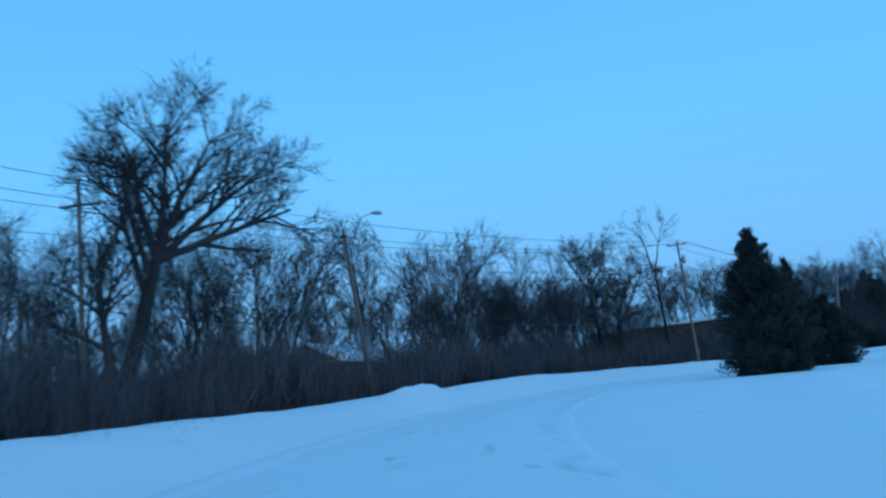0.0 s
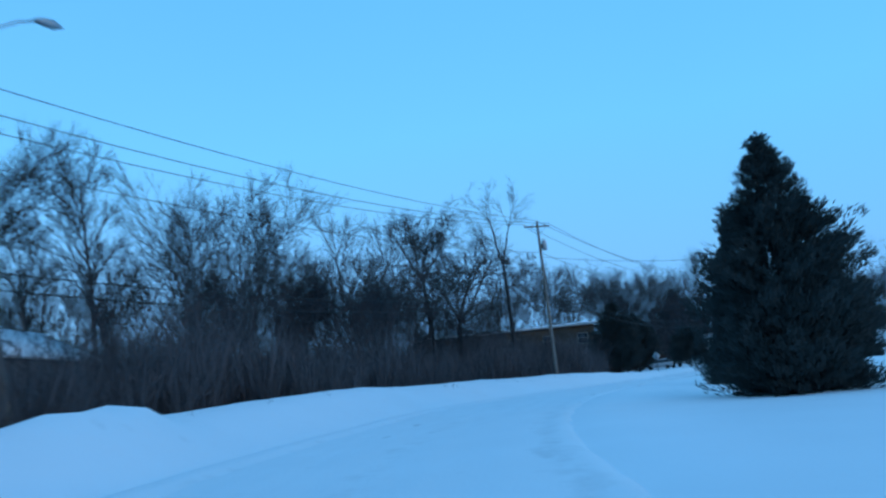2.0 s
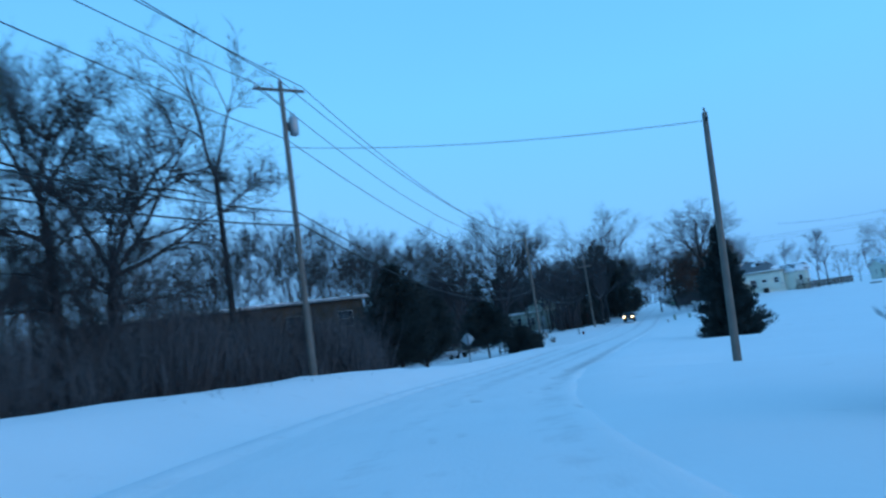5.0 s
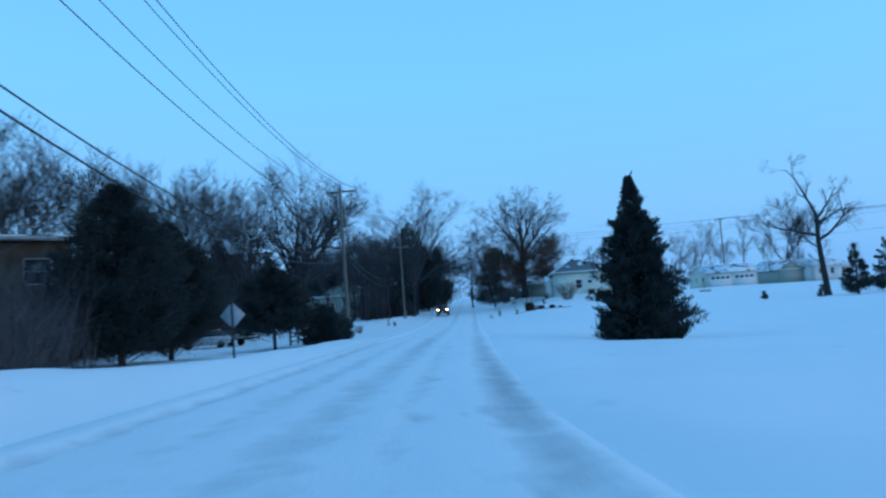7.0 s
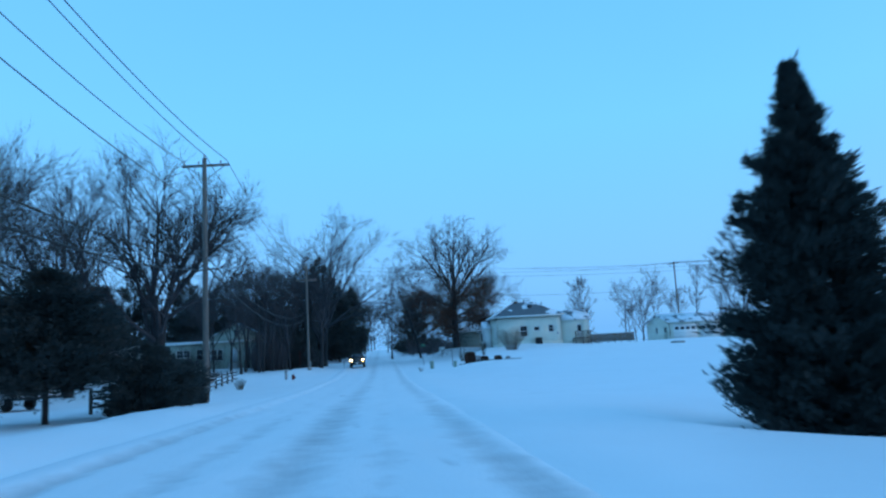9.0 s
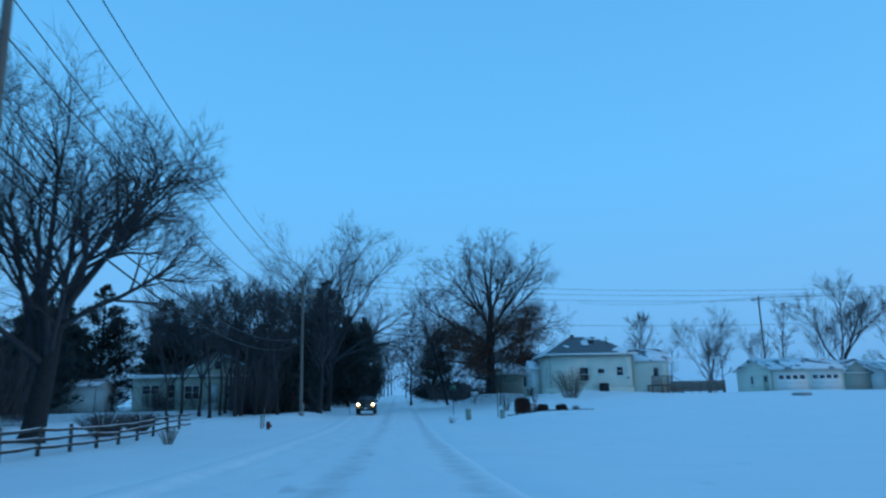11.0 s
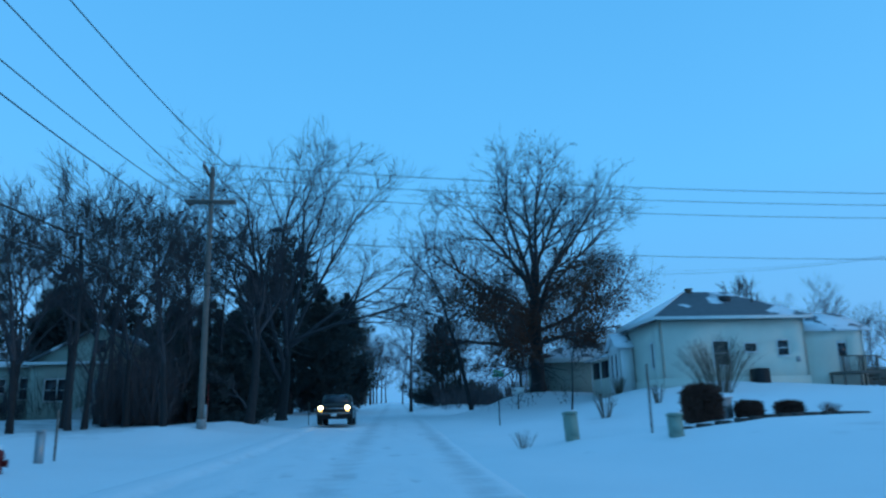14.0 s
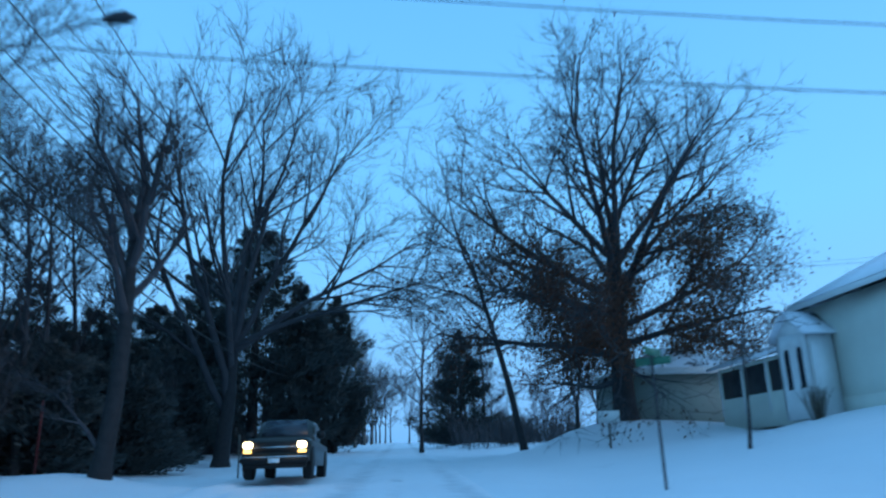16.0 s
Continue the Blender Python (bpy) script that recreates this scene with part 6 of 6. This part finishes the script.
ped = thing("pedestal_box", on_land(169.4, 30.0, 0, 5), "small grey telephone pedestal in the snow", "utility box", "pedestals")
part("cabinet", bevelled((-0.11, -0.11, -0.2), (0.11, 0.11, 0.85), 0.02), M_GALV, ped)
part("cap", bevelled((-0.125, -0.125, 0.85), (0.125, 0.125, 0.93), 0.02), M_GALV, ped)
lay_post("marker_post", on_land(170.4, 29.9), "thin dark marker post beside a pedestal", "post", 1.5, 0.035, M_WOOD)
lay_post("marker_post", on_land(194.2, 22.6), "thin dark marker post at the road's edge", "post", 1.5, 0.03, M_WOOD)
lay_post("marker_stake", on_land(165.6, 13.0), "thin dark stake beside the utility box", "stake", 1.9, 0.03, M_WOOD)
lay_post("red_stake", on_land(192.8, 28.6), "leaning reddish stake at the edge of the grove", "stake", 2.4, 0.035, M_RED)

for x, y, h, tilt, rz in ((166.5, 15.0, 0.76, 6, 15), (164.1, 13.05, 0.58, 4, -10)):
    bx = thing("utility_box", on_land(x, y, 0, rz) @ pose(0, 0, 0, 0, tilt, 0), "pale green metal utility box leaning in the snow", "utility box", "utility boxes")
    part("cabinet", bevelled((-0.13, -0.17, -0.3), (0.13, 0.17, h - 0.06), 0.02), M_UTIL, bx)
    part("lid", bevelled((-0.15, -0.19, h - 0.06), (0.15, 0.19, h + 0.02), 0.02), M_UTIL, bx)
    part("door", bevelled((-0.14, -0.14, 0.1), (-0.13, 0.14, h - 0.14), 0.004), M_UTIL, bx)
    part("snow_cap", bevelled((-0.12, -0.16, h + 0.02), (0.12, 0.16, h + 0.05), 0.012), M_SNOW, bx)

ss = thing("street_sign", on_land(180.5, 13.6, 0, 40), "green street name blades on a thin steel post", "street sign")
part("post", Build().tube([(0, 0, -0.3), (0.02, 0.03, 2.55)], [0.026, 0.026], 8), M_IRON, ss)
part("sign_blade", bevelled((-0.36, -0.008, 2.25), (0.36, 0.008, 2.40), 0.003), M_SIGNGREEN, ss)
part("sign_blade", bevelled((-0.008, -0.36, 2.43), (0.008, 0.36, 2.58), 0.003), M_SIGNGREEN, ss)
for k, w in ((-0.24, 0.16), (0.0, 0.2), (0.22, 0.12)):
    part("lettering_bar", Build().box((k - w / 2, -0.0125, 2.30), (k + w / 2, -0.0085, 2.37)), M_TRIM, ss)
st = thing("yard_sign", on_land(196.5, 8.2, 0, -100), "small pale sign board on a post by the oak", "sign")
part("board", bevelled((-0.45, -0.02, 1.0), (0.45, 0.02, 1.5), 0.01), M_PALE, st)
part("post", Build().box((-0.04, 0.021, -0.3), (0.04, 0.09, 1.55)), M_WOOD, st)

ds = thing("warning_sign", on_land(95.4, 35.0, 0, 258), "bare aluminium back of a diamond road sign on a post", "road sign")
part("post", Build().box((-0.035, -0.035, -0.4), (0.035, 0.0, 2.12)), M_IRON, ds)
part("plate", bevelled((-0.34, -0.004, -0.34), (0.34, 0.004, 0.34), 0.002), M_SIGNBACK, ds, at=pose(0, 0.012, 1.5, 0, 45, 0))
for z in (1.25, 1.75):
    part("bolt", Build().tube([(0, -0.05, z), (0, 0.03, z)], [0.02, 0.02], 6), M_GALV, ds)

# split-rail fence with posts along the yard
FENCE = [(124.0 + 3.1 * k, 37.0 - 0.16 * k) for k in range(15)]
for k, (x, y) in enumerate(FENCE[:-1]):
    fn = thing("rail_fence", on_land(x, y), "weathered split-rail fence panel with snow on the rails", "fence", "rail fence panels")
    nx, ny = FENCE[k + 1]
    dz = float(land(nx, ny)[0] - land(x, y)[0])
    part("post", Build().tube([(0, 0, -0.3), (0.01, 0, 0.6), (0.0, 0.01, 1.12)], [0.085, 0.08, 0.07], 7), M_FENCE, fn)
    for z in (0.3, 0.62, 0.94):
        q = random.Random(k * 10 + int(z * 10))
        a, c = np.array((-0.1, 0.02, z + q.uniform(-0.04, 0.04))), np.array((nx - x + 0.1, ny - y - 0.02, dz + z + q.uniform(-0.05, 0.05)))
        rail = part("rail", Build().tube([a, (a + c) / 2 + np.array((0, 0, -0.03)), c], [0.055, 0.06, 0.05], 6), M_FENCE, fn)
        part("snow_cap", Build().tube([a + np.array((0.1, 0, 0.055)), (a + c) / 2 + np.array((0, 0, 0.03)), c + np.array((-0.1, 0, 0.05))], [0.02, 0.026, 0.02], 5), M_SNOW, rail)
shrub(on_land(158.5, 38.0), "dark tangled heap of brush beside the rail fence", 71, 1.5, 3.6, 160, 7, 0.02, M_BRUSH, "woodpile", "brush heap")
shrub(on_land(163.0, 37.2), "dark tangled heap of brush beside the rail fence", 72, 1.3, 3.0, 140, 7, 0.02, M_BRUSH, "woodpile", "brush heap")

# planting bed and bushes before the farmhouse
def clipped(m, label, seed, lx, ly, h, name, group="", n=4500):
    """A sheared bush: a rounded block of fine shoots."""
    rn = np.random.RandomState(seed)
    b = Build()
    for scale in (1.0, 0.9, 0.76):
        d = rn.normal(size=(n, 3))
        d /= (np.abs(d) ** 5).sum(axis=1)[:, None] ** 0.2
        p = d * np.array([lx / 2, ly / 2, h / 2]) * scale * (1 + 0.05 * np.sin(d[:, :1] * 5 + seed) * np.sin(d[:, 1:2] * 6))
        p[:, 2] = np.maximum(p[:, 2] + h * 0.48, 0.0)
        way = d * 0.7 + rn.normal(size=(n, 3)) * 0.6
        b.blades(p, p + way * 0.085, 0.018)
    b.box((-lx * 0.4, -ly * 0.4, 0.02), (lx * 0.4, ly * 0.4, h * 0.86))
    q = rn.uniform(-0.3, 0.3, (60, 2)) * np.array([lx, ly])
    b.spikes(np.column_stack([q * 0.4, np.full(60, -0.1)]), np.column_stack([q, np.full(60, h * 0.9)]), 0.012)
    ob = new(name, b.mesh(name, M_REDBUSH))
    ob.matrix_basis = m
    return tagged(ob, label, "bush", group)


clipped(on_land(166.6, 10.9, 0, 8), "boxy clipped red-brown bush in the planting bed", 81, 0.8, 0.85, 1.0, "clipped_bush")
for x, y, ly, h, s in ((166.8, 9.25, 0.62, 0.40, 82), (167.1, 7.7, 0.58, 0.38, 84)):
    clipped(on_land(x, y, 0, s), "low clipped dark bush in the planting bed", s, 0.6, ly, h, "low_bush", "bed bushes", 1500)
shrub(on_land(166.5, 6.75), "low twiggy red-brown bush in the planting bed", 93, 0.42, 0.75, 70, 6, 0.006, M_REDBUSH, "low_bush", "bush", "bed bushes")
shrub(on_land(169.5, 9.0), "low twiggy red-brown bush in the planting bed", 94, 0.6, 0.8, 60, 6, 0.006, M_REDBUSH, "low_bush", "bush", "bed bushes")
bw = Build()
pts = [(165.2, 12.2), (164.7, 10.8), (164.9, 9.0), (165.2, 7.4), (166.4, 5.6), (168.0, 4.8)]
bed = thing("bed_edging", pose(0, 0, 0), "dark stone edging round the planting bed", "edging")
for (x0, y0), (x1, y1) in zip(pts, pts[1:]):
    n = max(2, int(math.hypot(x1 - x0, y1 - y0) / 0.45))
    for k in range(n):
        t = k / n
        x, y = x0 + (x1 - x0) * t, y0 + (y1 - y0) * t
        part("edging_stone", bevelled((-0.23, -0.08, -0.15), (0.23, 0.08, 0.08), 0.03), M_FENCE, bed, at=on_land(x, y, 0.0, math.degrees(math.atan2(y1 - y0, x1 - x0))))
bench = thing("garden_box", on_land(167.3, 10.0, 0, 5), "small pale storage box in the planting bed", "box")
part("chest", bevelled((-0.3, -0.35, -0.1), (0.3, 0.35, 0.6), 0.03), M_GALV, bench)
part("lid", bevelled((-0.33, -0.38, 0.6), (0.33, 0.38, 0.68), 0.02), M_SNOW, bench, "snow-covered lid")
shrub(on_land(180.6, 2.2), "leafless vase-shaped shrub before the house", 86, 3.0, 4.4, 150, 16, 0.008)
shrub(on_land(178.6, 9.1), "small leafless shrub on the snowy lawn", 87, 1.3, 1.2, 40, 6, 0.011, group="lawn shrubs")
shrub(on_land(178.9, 6.3), "small leafless shrub on the snowy lawn", 88, 1.1, 0.8, 24, 5, 0.010, group="lawn shrubs")
shrub(on_land(168.4, 15.9), "thin leafless bush beside the utility box", 89, 0.6, 1.0, 30, 4, 0.005, group="lawn shrubs")
shrub(on_land(193.5, 1.6), "small leafless shrub by the entry", 90, 1.2, 1.1, 40, 6, 0.012, group="lawn shrubs")
shrub(on_land(189.8, 3.6), "small leafless shrub by the entry", 91, 1.3, 1.2, 40, 6, 0.012, group="lawn shrubs")
shrub(on_land(152.0, 33.2), "small leafless bush by the rail fence", 92, 1.0, 1.4, 40, 6, 0.012, group="lawn shrubs")

ac = thing("air_conditioner", FH @ pose(5.0, -1.1, -0.2), "dark outdoor air-conditioning unit by the house wall", "air conditioner")
part("case", bevelled((0, 0, -0.2), (0.8, 0.8, 0.75), 0.03), M_TRIMDARK, ac)
part("fan_grille", Build().lathe([(0.32, 0.75), (0.32, 0.77), (0.05, 0.78)], 18, (0.4, 0.4, 0)), M_IRON, ac)
for k in range(5):
    part("louvre", Build().box((0.05, -0.012, -0.02 + 0.14 * k), (0.75, -0.002, 0.04 + 0.14 * k)), M_IRON, ac)
for x, y, s, lb in ((141.5, -15.0, 0.75, "dark stump-like cover on the lawn"), (148.0, -12.2, 0.5, "low dark covered heap on the lawn")):
    conifer(on_land(x, y), lb, name="covered_heap", category="heap", material=M_BRUSH, seed=int(x), h=s * 1.4, w=s * 1.3, n=80, blades=24, shape="dome", tip=0.16)
tp = thing("stone_block", on_land(172, -16, 0, 12), "flat snow-dusted stone on the lawn", "stone")
part("slab", bevelled((-0.5, -0.7, -0.1), (0.5, 0.7, 0.22), 0.06), M_CONC, tp)
part("snow_cap", bevelled((-0.42, -0.6, 0.2), (0.42, 0.6, 0.27), 0.04), M_SNOW, tp)

nest = Build()
q = np.random.RandomState(9)
c = q.normal(size=(220, 3)) * np.array([0.22, 0.22, 0.16])
nest.spikes(c, c + q.normal(size=(220, 3)) * 0.3, 0.02)
nb = new("bird_nest", nest.mesh("bird_nest", M_BRUSH))
nb.matrix_basis = pose(85.9, 46.4, 13.2)
tagged(nb, "dark leafy squirrel nest in a tree fork", "nest")
